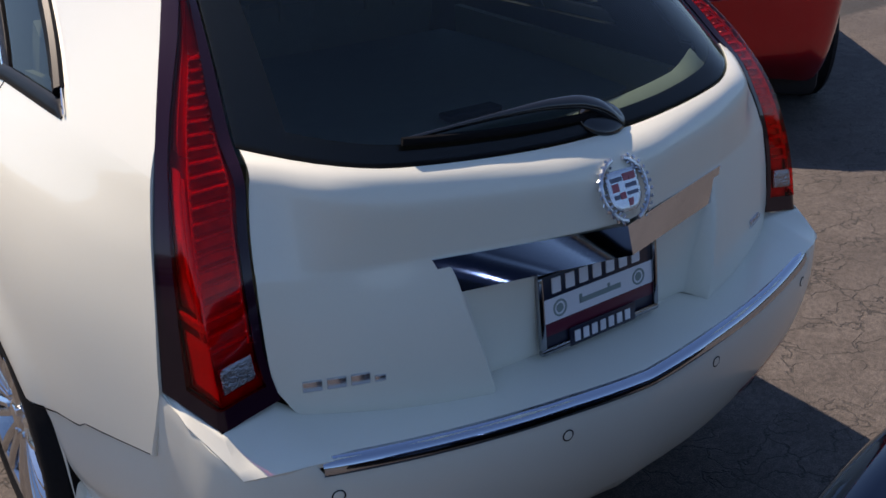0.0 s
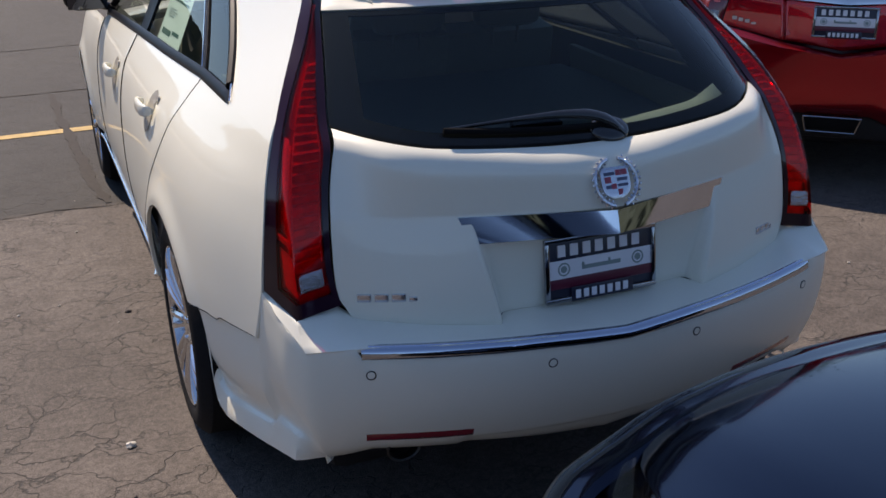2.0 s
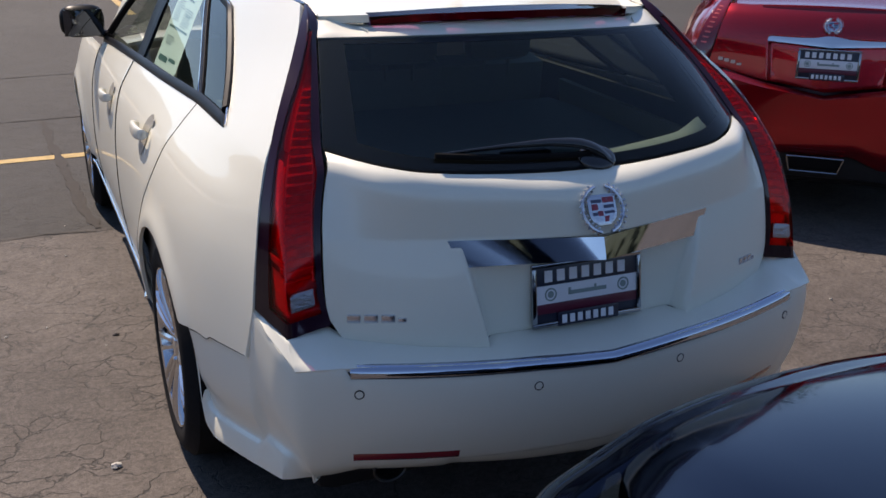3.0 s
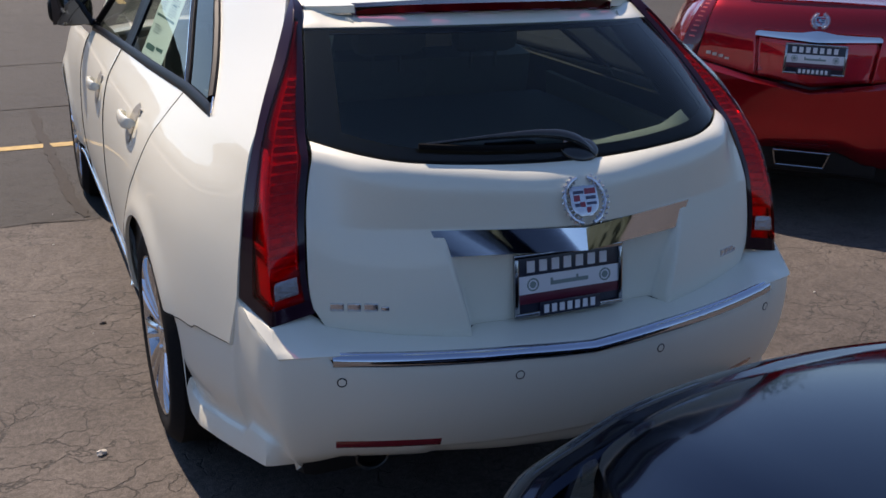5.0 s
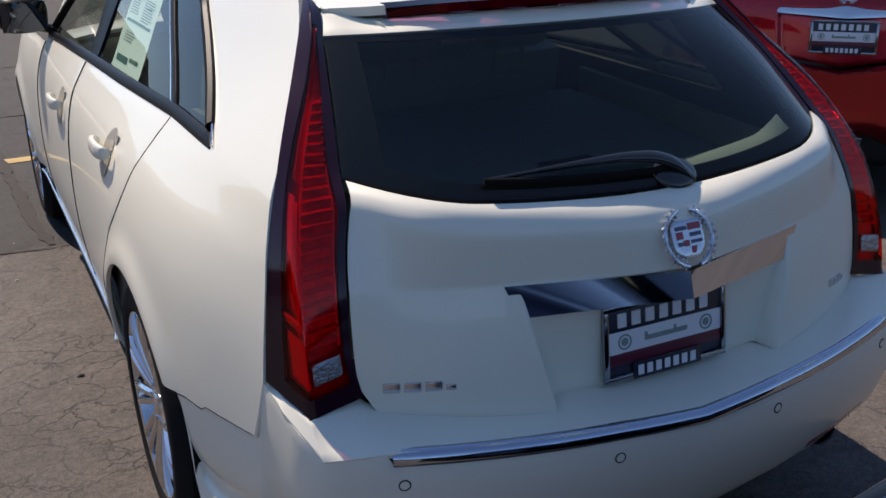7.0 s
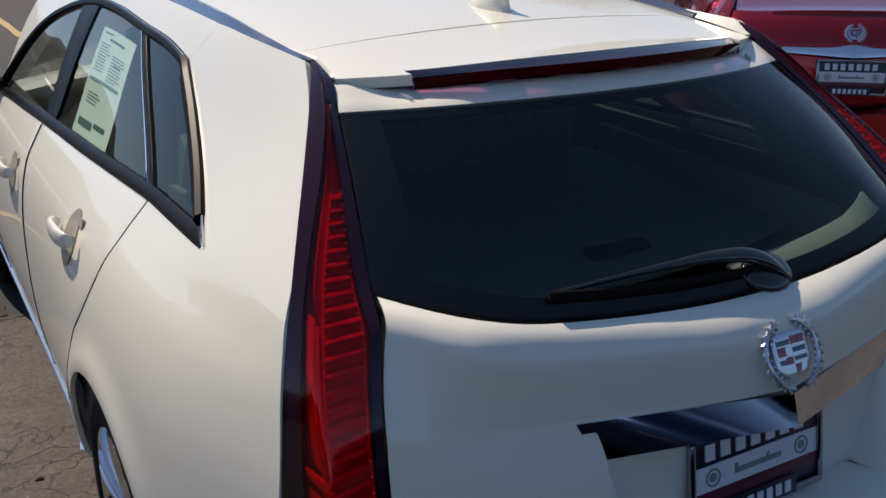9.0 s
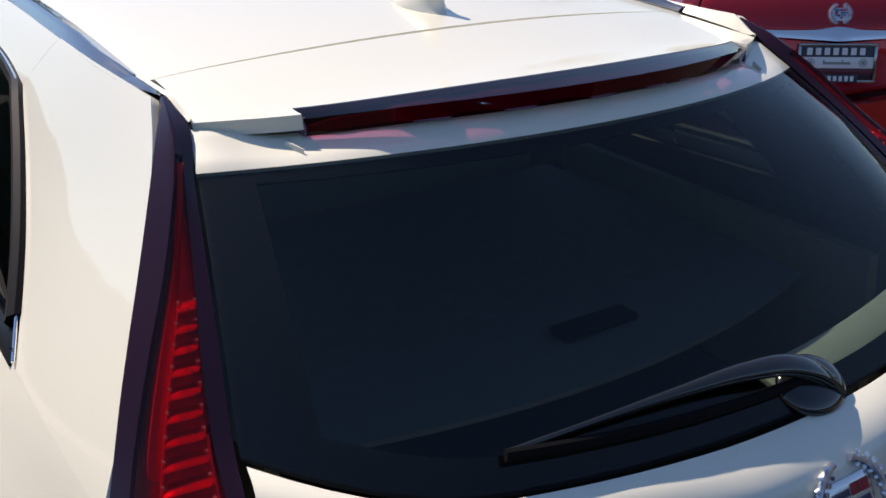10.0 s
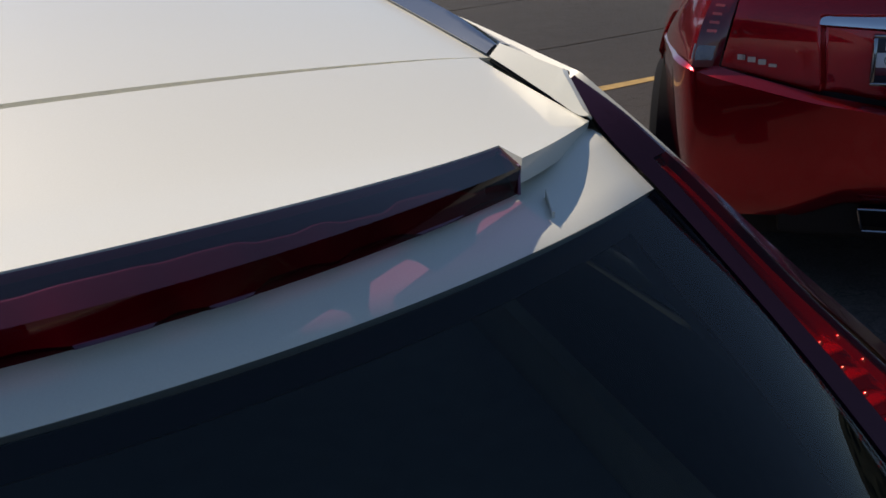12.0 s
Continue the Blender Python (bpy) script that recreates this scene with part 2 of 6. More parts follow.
def sheet(bm, f, nu, nv, thick=0.0, us=None, vs=None, inside=None, rolled=True):
    """Grid of f(u, v) with thickness towards the point inside (or against its normal), and a rolled rim."""
    us = np.linspace(0, 1, nu + 1) if us is None else np.array(us)
    vs = np.linspace(0, 1, nv + 1) if vs is None else np.array(vs)
    p = np.array([[f(u, v) for u in us] for v in vs], float)
    n = np.cross(np.gradient(p, axis=1), np.gradient(p, axis=0))
    n /= np.maximum(np.linalg.norm(n, axis=2, keepdims=True), 1e-9)
    flip = False
    if inside is not None:
        flip = float(np.sum(n * (p - np.array(inside)))) < 0
        if flip:
            n = -n
    rows, cols = p.shape[:2]
    if thick and rolled:
        rim = min(0.0025, thick * 0.4)
        q = p.copy()
        for s in (np.s_[0, :], np.s_[-1, :], np.s_[:, 0], np.s_[:, -1]):
            q[s] = p[s] - n[s] * rim
        p = q

    def face(vs_):
        bm.faces.new(vs_[::-1] if flip else vs_)

    a = [[bm.verts.new(p[j, i]) for i in range(cols)] for j in range(rows)]
    for j in range(rows - 1):
        for i in range(cols - 1):
            face([a[j][i], a[j][i + 1], a[j + 1][i + 1], a[j + 1][i]])
    if thick:
        o = p - n * thick
        b = [[bm.verts.new(o[j, i]) for i in range(cols)] for j in range(rows)]
        for j in range(rows - 1):
            for i in range(cols - 1):
                face([b[j][i], b[j + 1][i], b[j + 1][i + 1], b[j][i + 1]])
        for i in range(cols - 1):
            face([a[0][i], b[0][i], b[0][i + 1], a[0][i + 1]])
            face([a[-1][i], a[-1][i + 1], b[-1][i + 1], b[-1][i]])
        for j in range(rows - 1):
            face([a[j][0], a[j + 1][0], b[j + 1][0], b[j][0]])
            face([a[j][-1], b[j][-1], b[j + 1][-1], a[j + 1][-1]])
    return bm


def tube(bm, path, radius, sides=8, closed=False, flat=1.0, up=(0, 0, 1)):
    """Sweeps a round (or flattened) section along a list of points."""
    p = [Vector(q) for q in path]
    rings = []
    for i, q in enumerate(p):
        if closed:
            d = p[(i + 1) % len(p)] - p[i - 1]
        else:
            d = p[min(i + 1, len(p) - 1)] - p[max(i - 1, 0)]
        d.normalize()
        s = d.cross(Vector(up))
        if s.length < 1e-4:
            s = d.cross(Vector((1, 0, 0)))
        s.normalize()
        w = s.cross(d)
        rings.append([bm.verts.new(q + s * math.cos(6.2832 * k / sides) * radius + w * math.sin(6.2832 * k / sides) * radius * flat) for k in range(sides)])
    for i in range(len(rings) if closed else len(rings) - 1):
        a, b = rings[i], rings[(i + 1) % len(rings)]
        for k in range(sides):
            bm.faces.new([a[k], a[(k + 1) % sides], b[(k + 1) % sides], b[k]])
    if not closed:
        bm.faces.new(rings[0][::-1])
        bm.faces.new(rings[-1])
    return bm


def box(bm, lo, hi, bevel=0.0, m=None):
    """Bevelled box between two corners, moved by the matrix m."""
    c = (Vector(lo) + Vector(hi)) / 2
    s = Vector(hi) - Vector(lo)
    r = bmesh.ops.create_cube(bm, size=1.0)
    for v in r["verts"]:
        v.co = Vector((v.co.x * s.x, v.co.y * s.y, v.co.z * s.z)) + c
    vs = r["verts"]
    if bevel:
        es = list({e for v in vs for e in v.link_edges})
        g = bmesh.ops.bevel(bm, geom=es, offset=bevel, segments=2, affect="EDGES", profile=0.5)
        vs = list({v for f in g["faces"] for v in f.verts} | {v for v in vs if v.is_valid})
    if m is not None:
        for v in vs:
            v.co = m @ v.co
    return bm


def lathe(bm, profile, n=48, axis="x", center=(0, 0, 0)):
    """Turns a profile of (offset along the axis, radius) round the x axis."""
    c = Vector(center)
    rings = []
    for k in range(n):
        a = 6.283185307 * k / n
        rings.append([bm.verts.new(c + Vector((o, r * math.cos(a), r * math.sin(a)))) for o, r in profile])
    for k in range(n):
        a, b = rings[k], rings[(k + 1) % n]
        for i in range(len(profile) - 1):
            bm.faces.new([a[i], b[i], b[i + 1], a[i + 1]])
    return bm


def mesh_of(name, bm, material, sharp=38):
    bmesh.ops.remove_doubles(bm, verts=bm.verts, dist=1e-5)
    bmesh.ops.recalc_face_normals(bm, faces=bm.faces)
    me = bpy.data.meshes.new(name)
    bm.to_mesh(me)
    bm.free()
    me.materials.append(material)
    me.polygons.foreach_set("use_smooth", [True] * len(me.polygons))
    me.set_sharp_from_angle(angle=radians(sharp))
    return me


def part(name, bm, material, parent, label="", sharp=38):
    ob = new(name, mesh_of(name, bm, material, sharp))
    ob.parent = parent
    if label:
        tagged(ob, label)
    return ob


def thing(name, label, category, group="", m=None):
    ob = new(name)
    ob.empty_display_size = 0.1
    if m is not None:
        ob.matrix_basis = m
    return tagged(ob, label, category, group)


def setting(name, bm, material, label="", sharp=38):
    ob = new(name, mesh_of(name, bm, material, sharp))
    return tagged(ob, label, name.split("_")[0], kind="structure")


# ---- ground ----
bm = bmesh.new()
bmesh.ops.create_grid(bm, x_segments=60, y_segments=60, size=400)
setting("ground", bm, ASPHALT, "weathered cracked grey asphalt of the car park")


def stripe(x0, y0, x1, y1, w):
    d = Vector((x1 - x0, y1 - y0, 0))
    n = Vector((-d.y, d.x, 0)).normalized() * w / 2
    g = bmesh.new()
    k = max(2, int(d.length / 0.25))
    for i in range(k):
        a, b = Vector((x0, y0, 0)) + d * (i / k), Vector((x0, y0, 0)) + d * ((i + 1) / k)
        j = [1 + 0.12 * math.sin(7.3 * (i + q) + x0) for q in (0, 1)]
        v = [g.verts.new(p + Vector((0, 0, 0.004))) for p in (a - n * j[0], b - n * j[1], b + n * j[1], a + n * j[0])]
        g.faces.new(v)
    setting("line_marking", g, YELLOW, "worn yellow painted parking line")


stripe(-6.0, 4.93, 9.0, 5.70, 0.10)
stripe(0.53, 13.8, 0.53, 21.0, 0.11)
stripe(-8.6, 13.8, -8.6, 21.0, 0.11)

CRACK = vary(mat("crack_dirt", (0.024, 0.019, 0.016), 0.9), 30, 0.5)


def crack(points, w, label, seed):
    """Uneven dark seam lying on the asphalt."""
    rnd = random.Random(seed)
    c = line(points)
    n = max(8, int(sum(math.dist(a, b) for a, b in zip(points, points[1:])) / 0.06))
    g = bmesh.new()
    rows = []
    for i in range(n + 1):
        p = c(i / n)
        q = c(min(1, i / n + 0.01)) - c(max(0, i / n - 0.01))
        m = np.array((-q[1], q[0])) / np.linalg.norm(q)
        p = p + m * 0.02 * noise.noise(Vector((i * 0.11, seed, 0)))
        h = w * (0.35 + 0.65 * rnd.random())
        rows.append([g.verts.new((*(p + m * k * h), 0.0042)) for k in (-0.5, 0.5)])
    for a, b in zip(rows, rows[1:]):
        g.faces.new([a[0], a[1], b[1], b[0]])
    setting("asphalt_crack", g, CRACK, label)


crack([(-9, 6.62), (-1.29, 6.46), (-0.83, 6.50), (6, 6.9)], 0.035, "dark open joint across the asphalt", 1)
crack([(-9, 8.5), (-1.25, 8.56), (-0.79, 8.64), (6, 9.1)], 0.03, "dark open joint across the asphalt", 2)
crack([(-6, 3.2), (-1.35, 3.46), (-1.19, 3.49), (-0.93, 3.45), (3, 3.9)], 0.016, "dark crack at the edge of the older asphalt", 3)
crack([(-1.063, 6.41), (-1.046, 5.70), (-1.017, 4.92), (-0.988, 4.34), (-0.969, 3.96), (-0.93, 3.5)], 0.085, "dirty worn seam along the asphalt", 4)

# ---- the white wagon ----
# x to its right, y forward from the rear bumper, z up; widths by station and height
SZ = [0.22, 0.40, 0.55, 0.70, 0.85, 0.97, 1.05, 1.11, 1.28, 1.43, 1.50]
SY = [0.30, 0.70, 1.10, 1.80, 2.60, 3.40, 4.20, 4.80]
SX = np.array([
    [.690, .775, .803, .800, .785, .762, .742, .720, .612, .510, .450],
    [.835, .872, .886, .883, .866, .830, .785, .748, .627, .526, .466],
    [.875, .912, .922, .918, .900, .860, .805, .757, .647, .554, .494],
    [.862, .900, .918, .918, .903, .868, .815, .770, .668, .566, .506],
    [.862, .900, .918, .918, .905, .872, .824, .783, .680, .572, .512],
    [.862, .900, .916, .915, .900, .866, .822, .782, .690, .580, .520],
    [.862, .900, .915, .910, .880, .830, .760, .700, .650, .580, .520],
    [.700, .780, .800, .790, .740, .680, .600, .550, .520, .500, .440]])


def hermite(xs, rows, x):
    """Smooth interpolation of rows (numbers or arrays) over xs."""
    x = min(max(x, xs[0]), xs[-1])
    i = min(len(xs) - 2, max(0, int(np.searchsorted(xs, x, side="right")) - 1))
    h = xs[i + 1] - xs[i]
    s = (x - xs[i]) / h

    def slope(k):
        if 0 < k < len(xs) - 1:
            return (rows[k + 1] - rows[k - 1]) / (xs[k + 1] - xs[k - 1])
        return (rows[1] - rows[0]) / (xs[1] - xs[0]) if k == 0 else (rows[-1] - rows[-2]) / (xs[-1] - xs[-2])

    return (2 * s**3 - 3 * s**2 + 1) * rows[i] + (s**3 - 2 * s**2 + s) * h * slope(i) + (3 * s**2 - 2 * s**3) * rows[i + 1] + (s**3 - s**2) * h * slope(i + 1)


ARCHES = ((1.112, 0.358), (3.985, 0.358))
ARCH_R = 0.374


def side_x(y, z):
    x = float(hermite(SZ, hermite(SY, SX, y), z))
    for ay, az in ARCHES:
        d = math.hypot(y - ay, z - az)
        x += 0.014 * math.exp(-((d - ARCH_R - 0.015) / 0.05) ** 2)
    return x


def roof_z(x, y):
    c = float(hermite([0.45, 0.57, 0.67, 0.90, 1.30, 1.65, 2.2, 2.8, 3.2], np.array([1.422, 1.4275, 1.4295, 1.458, 1.496, 1.514, 1.520, 1.495, 1.45]), y))
    return c - 0.14 * x * x - 0.25 * max(0, abs(x) - 0.42) ** 2


def belt_z(y):
    return float(np.interp(y, [0.77, 1.15, 1.73, 2.28, 2.88, 3.4], [1.114, 1.116, 1.096, 1.082, 1.060, 1.030]))


def glass_low(x):
    a = abs(x)
    e = max(0.0, min(a, 0.602) - 0.40) / 0.2
    return 0.18 + 0.30 * a * a + 0.096 * e * e, 1.081 + 0.09 * a * a + 0.016 * e**1.5


def glass_top(x):
    return 0.508 + 0.525 * x * x, 1.3645 - 0.05 * x * x


def hatch_edge(z):
    return float(hermite([0.70, 0.735, 0.77, 0.90, 1.0, 1.13], np.array([0.612, 0.632, 0.648, 0.648, 0.636, 0.600]), z))


def hatch_low_z(x):
    a = abs(x)
    return float(np.interp(a, [0, 0.25, 0.268, 0.292, 0.46, 0.62], [0.680, 0.688, 0.684, 0.678, 0.692, 0.711]))


CREASE_Z = 0.941


def crease_y(a):
    """The crease runs as a shallow V from the middle out to the lamps."""
    return 0.0785 + 0.25 * a + 0.08 * max(0.0, a - 0.371) + 0.006 * math.exp(-(a / 0.05) ** 2)


def hatch_y(x, z):
    """Skin of the tailgate below the glass: a lip under the glass, a leaning upper face, a crease and a recess round the plate."""
    a = abs(x)
    yg, zg = glass_low(x)
    yc = crease_y(a)
    if z >= CREASE_Z:
        drop = yg - yc
        lip = min(0.066, 0.86 * drop)
        zs = [CREASE_Z, lerp(CREASE_Z, zg - 0.060, 0.5), zg - 0.060, zg - 0.036, zg - 0.015, zg]
        ys = np.array([yc, yc + 0.46 * (drop - lip - 0.006), yg - lip - 0.006, yg - lip * 0.93, yg - lip * 0.54, yg])
        y = float(hermite(zs, ys, z))
        d = 0.0
    else:
        zs = [0.64, 0.74, 0.85, CREASE_Z]
        yb = 0.066 + 0.37 * a * a
        ys = np.array([yb, lerp(yb, yc, 0.10), lerp(yb, yc, 0.50), yc])
        y = float(hermite(zs, ys, z))
        half = 0.289 + (z - 0.688) * 0.263
        d = smooth((half - a) / 0.024) * smooth((0.936 - z) / 0.02)
    return lerp(y, max(y, 0.143 + 0.05 * a * a + 0.04 * (z - 0.70)), d)


wagon = thing("station_wagon", "pearl white station wagon parked with its tailgate shut", "car")
SIDES = ((-1, "left"), (1, "right"))

# tailgate skin
xs_ = sorted(set([round(q, 4) for q in np.linspace(-1, 1, 41)] + [round(s * q / 0.64, 4) for s in (-1, 1) for q in np.linspace(0.25, 0.37, 25)]))


def hatch_f(u, v):
    x = (2 * u - 1) * 0.64
    lo, hi = hatch_low_z(x), glass_low(x)[1] - 0.004
    z = lerp(lo, hi, v)
    x = x / 0.64 * hatch_edge(z)
    lo, hi = hatch_low_z(x), glass_low(x)[1] - 0.004
    z = lerp(lo, hi, v)
    return (x, hatch_y(x, z), z)


bm = bmesh.new()
sheet(bm, hatch_f, 0, 0, 0.014, us=[(q + 1) / 2 for q in xs_], vs=sorted(set(list(np.linspace(0, 1, 45)) + list(np.linspace(0.55, 0.70, 20)))), inside=(0, 0.8, 0.9))
tailgate = part("tailgate", bm, WHITE, wagon, "pearl white tailgate skin with a plate recess")


# rear window
def rear_glass(u, v, inset=0.0):
    w = lerp(0.602, 0.527, v ** 1.05)
    x = (2 * u - 1) * w
    xb, xt = x / w * 0.602, x / w * 0.527
    a, b = glass_low(xb), glass_top(xt)
    k = 0.008 * math.sin(math.pi * v)
    return (x, lerp(a[0], b[0], v) - k * 0.65, lerp(a[1], b[1], v) + k * 0.75 - inset)


bm = bmesh.new()
sheet(bm, rear_glass, 40, 22, 0.0)
rear_window = part("rear_window", bm, GLASS_DARK, wagon, "dark tinted rear window")
# black painted border behind the glass
bm = bmesh.new()


def band(f, nu, nv, u0, u1, v0, v1):
    sheet(bm, lambda u, v: f(lerp(u0, u1, u), lerp(v0, v1, v)), nu, nv, 0.003, inside=(0, 1.2, 1.0))


def under(u, v):
    return rear_glass(u, v, 0.004)


def frit(u, v):
    # wide at the lower corners, narrow along the top
    lo = 0.078 + 0.08 * abs(2 * u - 1) ** 3
    return rear_glass(u, lerp(0.0, lo, v), 0.005)


sheet(bm, frit, 40, 6, 0.003, inside=(0, 1.2, 1.0))
band(under, 30, 2, 0.0, 1.0, 0.955, 1.0)
for u0, u1 in ((0.0, 0.055), (0.945, 1.0)):
    band(under, 3, 24, u0, u1, 0.0, 1.0)
part("window_border", bm, GAP, rear_window, "black ceramic border of the glass")

# hatch top: spoiler, high brake lamp, ledge


def brake_top(x):
    return 0.568 + 0.66 * x * x


def brake_edge(x):
    return 0.513 + 0.80 * x * x


def seam_y(x):
    return 0.848 + 0.20 * x * x


def spoiler_f(u, v, outer=False):
    x0 = (2 * u - 1)
    a = abs(x0) * 0.506
    rear = brake_edge(a) if outer else brake_top(a)
    w = lerp(0.506, 0.494, min(1, v * 1.3))
    x = x0 * w
    y = lerp(rear, seam_y(x), v)
    return (x, y, roof_z(x, y))


bm = bmesh.new()
kb = 0.394 / 0.506 / 2
sheet(bm, lambda u, v: spoiler_f(lerp(0.5 - kb, 0.5 + kb, u), v), 36, 16, 0.020, inside=(0, 0.8, 0.6), rolled=False)
for c0 in (0.0, 0.5 + kb):
    sheet(bm, lambda u, v: spoiler_f(c0 + (0.5 - kb) * u, v, True), 8, 16, 0.020, inside=(0, 0.8, 0.6), rolled=False)
spoiler = part("roof_spoiler", bm, WHITE, wagon, "white spoiler lip above the rear window")


def brake_f(u, v):
    x = (2 * u - 1) * 0.3925
    if v <= 0.5:
        y = lerp(brake_edge(x) + 0.004, brake_edge(x), v * 2)
        z = lerp(roof_z(x, brake_edge(x)) - 0.028, roof_z(x, brake_edge(x)) - 0.006, v * 2)
    else:
        y = lerp(brake_edge(x), brake_top(x) - 0.0015, v * 2 - 1)
        z = lerp(roof_z(x, brake_edge(x)) - 0.006, roof_z(x, brake_top(x)) - 0.001, v * 2 - 1)
    return (x, y, z)


bm = bmesh.new()
sheet(bm, brake_f, 40, 0, 0.0, vs=[0, 0.1, 0.25, 0.4, 0.47, 0.5])
blamp = part("brake_lamp", bm, BRAKE_FACE, spoiler, "dark red high-level brake lamp lens")
bm = bmesh.new()
sheet(bm, brake_f, 40, 0, 0.0, vs=[0.5, 0.53, 0.6, 0.8, 1])
part("lamp_top", bm, BRAKE_TOP, blamp, "smoked purple top of the brake lamp")


def tray_f(u, v):
    # added tray sloping under the lens; uneven rear edge lets red sun streaks through
    x = (2 * u - 1) * 0.392
    gap = 0.003 + 0.011 * smooth(3 * noise.noise(Vector((x * 18, 3.1, 0))) + 0.35)
    y = lerp(brake_edge(x) + gap, brake_top(x) + 0.004, v)
    return (x, y, roof_z(x, y) - lerp(0.026, 0.006, v))


bm = bmesh.new()
sheet(bm, tray_f, 120, 6, 0.003, inside=(0, 0.6, 1.0), rolled=False)
for s in (-1, 1):
    x0 = s * 0.3925
    sheet(bm, lambda u, v: (x0, lerp(brake_edge(x0), brake_top(x0), u), roof_z(x0, lerp(brake_edge(x0), brake_top(x0), u)) - 0.005 - 0.023 * v), 4, 2, 0.002, inside=(0, 0.6, 1.4))
part("lamp_tray", bm, BRAKE_TRAY, blamp, "added plum tray that cuts light through the brake lamp into streaks")


def ledge_f(u, v):
    x = (2 * u - 1) * lerp(0.528, 0.506, v)
    y0, z0 = glass_top(x)
    k = smooth((abs(x) - 0.40) / 0.125)
    y1 = brake_edge(x) + lerp(0.035, 0.006, k)
    z1 = roof_z(x, brake_edge(x)) - lerp(0.028, 0.004, k)
    return (x, lerp(y0 - 0.001, y1, v), lerp(z0 + 0.002, z1, min(1, v * 1.25)))


bm = bmesh.new()
sheet(bm, ledge_f, 48, 8, 0.012, inside=(0, 0.9, 1.0))
part("spoiler_ledge", bm, WHITE, spoiler, "white ledge under the brake lamp")
for s, _ in SIDES:
    bm = bmesh.new()
    box(bm, (-0.0012, 0.0, -0.012), (0.0012, 0.030, -0.003), 0.0005, pose(s * 0.405, 0.612, 1.3725, 14, 0, s * -22))
    part("ledge_rib", bm, WHITE, spoiler)


# black channel under the seam
bm = bmesh.new()
sheet(bm, lambda u, v: ((2 * u - 1) * 0.50, seam_y((2 * u - 1) * 0.47) + lerp(-0.02, 0.03, v), roof_z((2 * u - 1) * 0.50, seam_y((2 * u - 1) * 0.47) + lerp(-0.02, 0.03, v)) - 0.026), 32, 2, 0.004, inside=(0, 1.2, 0.9))
part("seam_channel", bm, GAP, wagon, "black channel under the roof seam")


# roof skin between the seam and the windscreen
def roof_f(u, v):
    x = (2 * u - 1) * 0.516
    y = lerp(seam_y(x * 0.9) + 0.011, 3.05 - 0.25 * x * x, v)
    return (x, y, roof_z(x, y))


bm = bmesh.new()
sheet(bm, roof_f, 32, 60, 0.015, inside=(0, 2, 0.6), rolled=False)
roof = part("roof", bm, WHITE, wagon, "pearl white roof skin")


def sunroof_f(u, v):
    a, b = 2 * u - 1, 2 * v - 1
    x, y = a * 0.40, 2.19 + b * 0.56
    k = max(abs(a), abs(b))
    y += -0.035 * (1 - a * a) * (1 - v)
    if abs(a) > 0.9 and abs(b) > 0.9:
        q = 0.5 * (abs(a) - 0.9) * (abs(b) - 0.9) / 0.01
        x -= math.copysign(q * 0.03, a)
        y -= math.copysign(q * 0.03, b)
    return (x, y, roof_z(x, y) + 0.007 - 0.006 * max(0, k - 0.97) / 0.03)


bm = bmesh.new()
sheet(bm, sunroof_f, 40, 40, 0.006, inside=(0, 2, 0.6), rolled=False)
part("sunroof", bm, SUNROOF, roof, "dark glass sunroof panel")

# shark fin aerial
bm = bmesh.new()


def fin_f(u, v):
    a = 6.2832 * u
    base = (0.036 * math.sin(a) * (1 - 0.25 * math.cos(a)), -0.075 * math.cos(a))
    k = v ** 0.8
    w = lerp(1.0, 0.17, smooth(v * 1.15))
    lx = base[0] * w
    ly = base[1] * lerp(1.0, 0.17, k) - 0.052 * smooth(v)
    y = 1.00 + ly
    return (lx, y, roof_z(lx, y) - 0.002 + 0.070 * v)


sheet(bm, fin_f, 28, 14)
v = [fin_f(u, 1.0) for u in np.linspace(0, 1, 29)[:-1]]
bm.faces.new([bm.verts.new(q) for q in v])
part("aerial_fin", bm, WHITE, roof, "white shark fin aerial")


def rail_pt(y):
    z = float(hermite([0.70, 1.2, 1.8, 2.4, 2.9, 3.3], np.array([1.420, 1.446, 1.466, 1.462, 1.42, 1.33]), y))
    return side_x(y, z), z


WIN_TOP = curve([(1.300, 1.366), (1.46, 1.386), (1.72, 1.401), (2.08, 1.420), (2.40, 1.416), (2.66, 1.380), (2.90, 1.305), (3.06, 1.18), (3.14, 1.075)])
WIN_REAR = curve([(0.775, 1.116), (0.94, 1.200), (1.12, 1.285), (1.25, 1.343), (1.300, 1.366)])
LAMP_OUT = curve([(0.796, 0.330, 0.767), (0.782, 0.342, 0.90), (0.757, 0.378, 1.02), (0.708, 0.446, 1.149), (0.612, 0.607, 1.300), (0.561, 0.698, 1.376), (0.523, 0.776, 1.424)])
inner = [(hatch_edge(z) + 0.004, hatch_y(hatch_edge(z), z) + 0.002, z) for z in (0.745, 0.83, 0.90, 0.97, 1.03, 1.08)]
inner += [(rear_glass(1.0, v)[0] + 0.004, *rear_glass(1.0, v)[1:]) for v in (0.04, 0.25, 0.5, 0.75, 0.97)] + [(0.511, 0.718, 1.398), (0.5195, 0.770, 1.4245)]
LAMP_IN = curve(inner)
LAMP_RIDGE = curve([(0.748, 0.216, 0.729), (0.744, 0.250, 0.87), (0.722, 0.316, 1.03), (0.688, 0.392, 1.13), (0.592, 0.566, 1.292), (0.553, 0.652, 1.366), (0.535, 0.705, 1.401), (0.522, 0.772, 1.4265)])


def yz(c):
    return lambda t: np.array([c(t)[1], c(t)[2]])


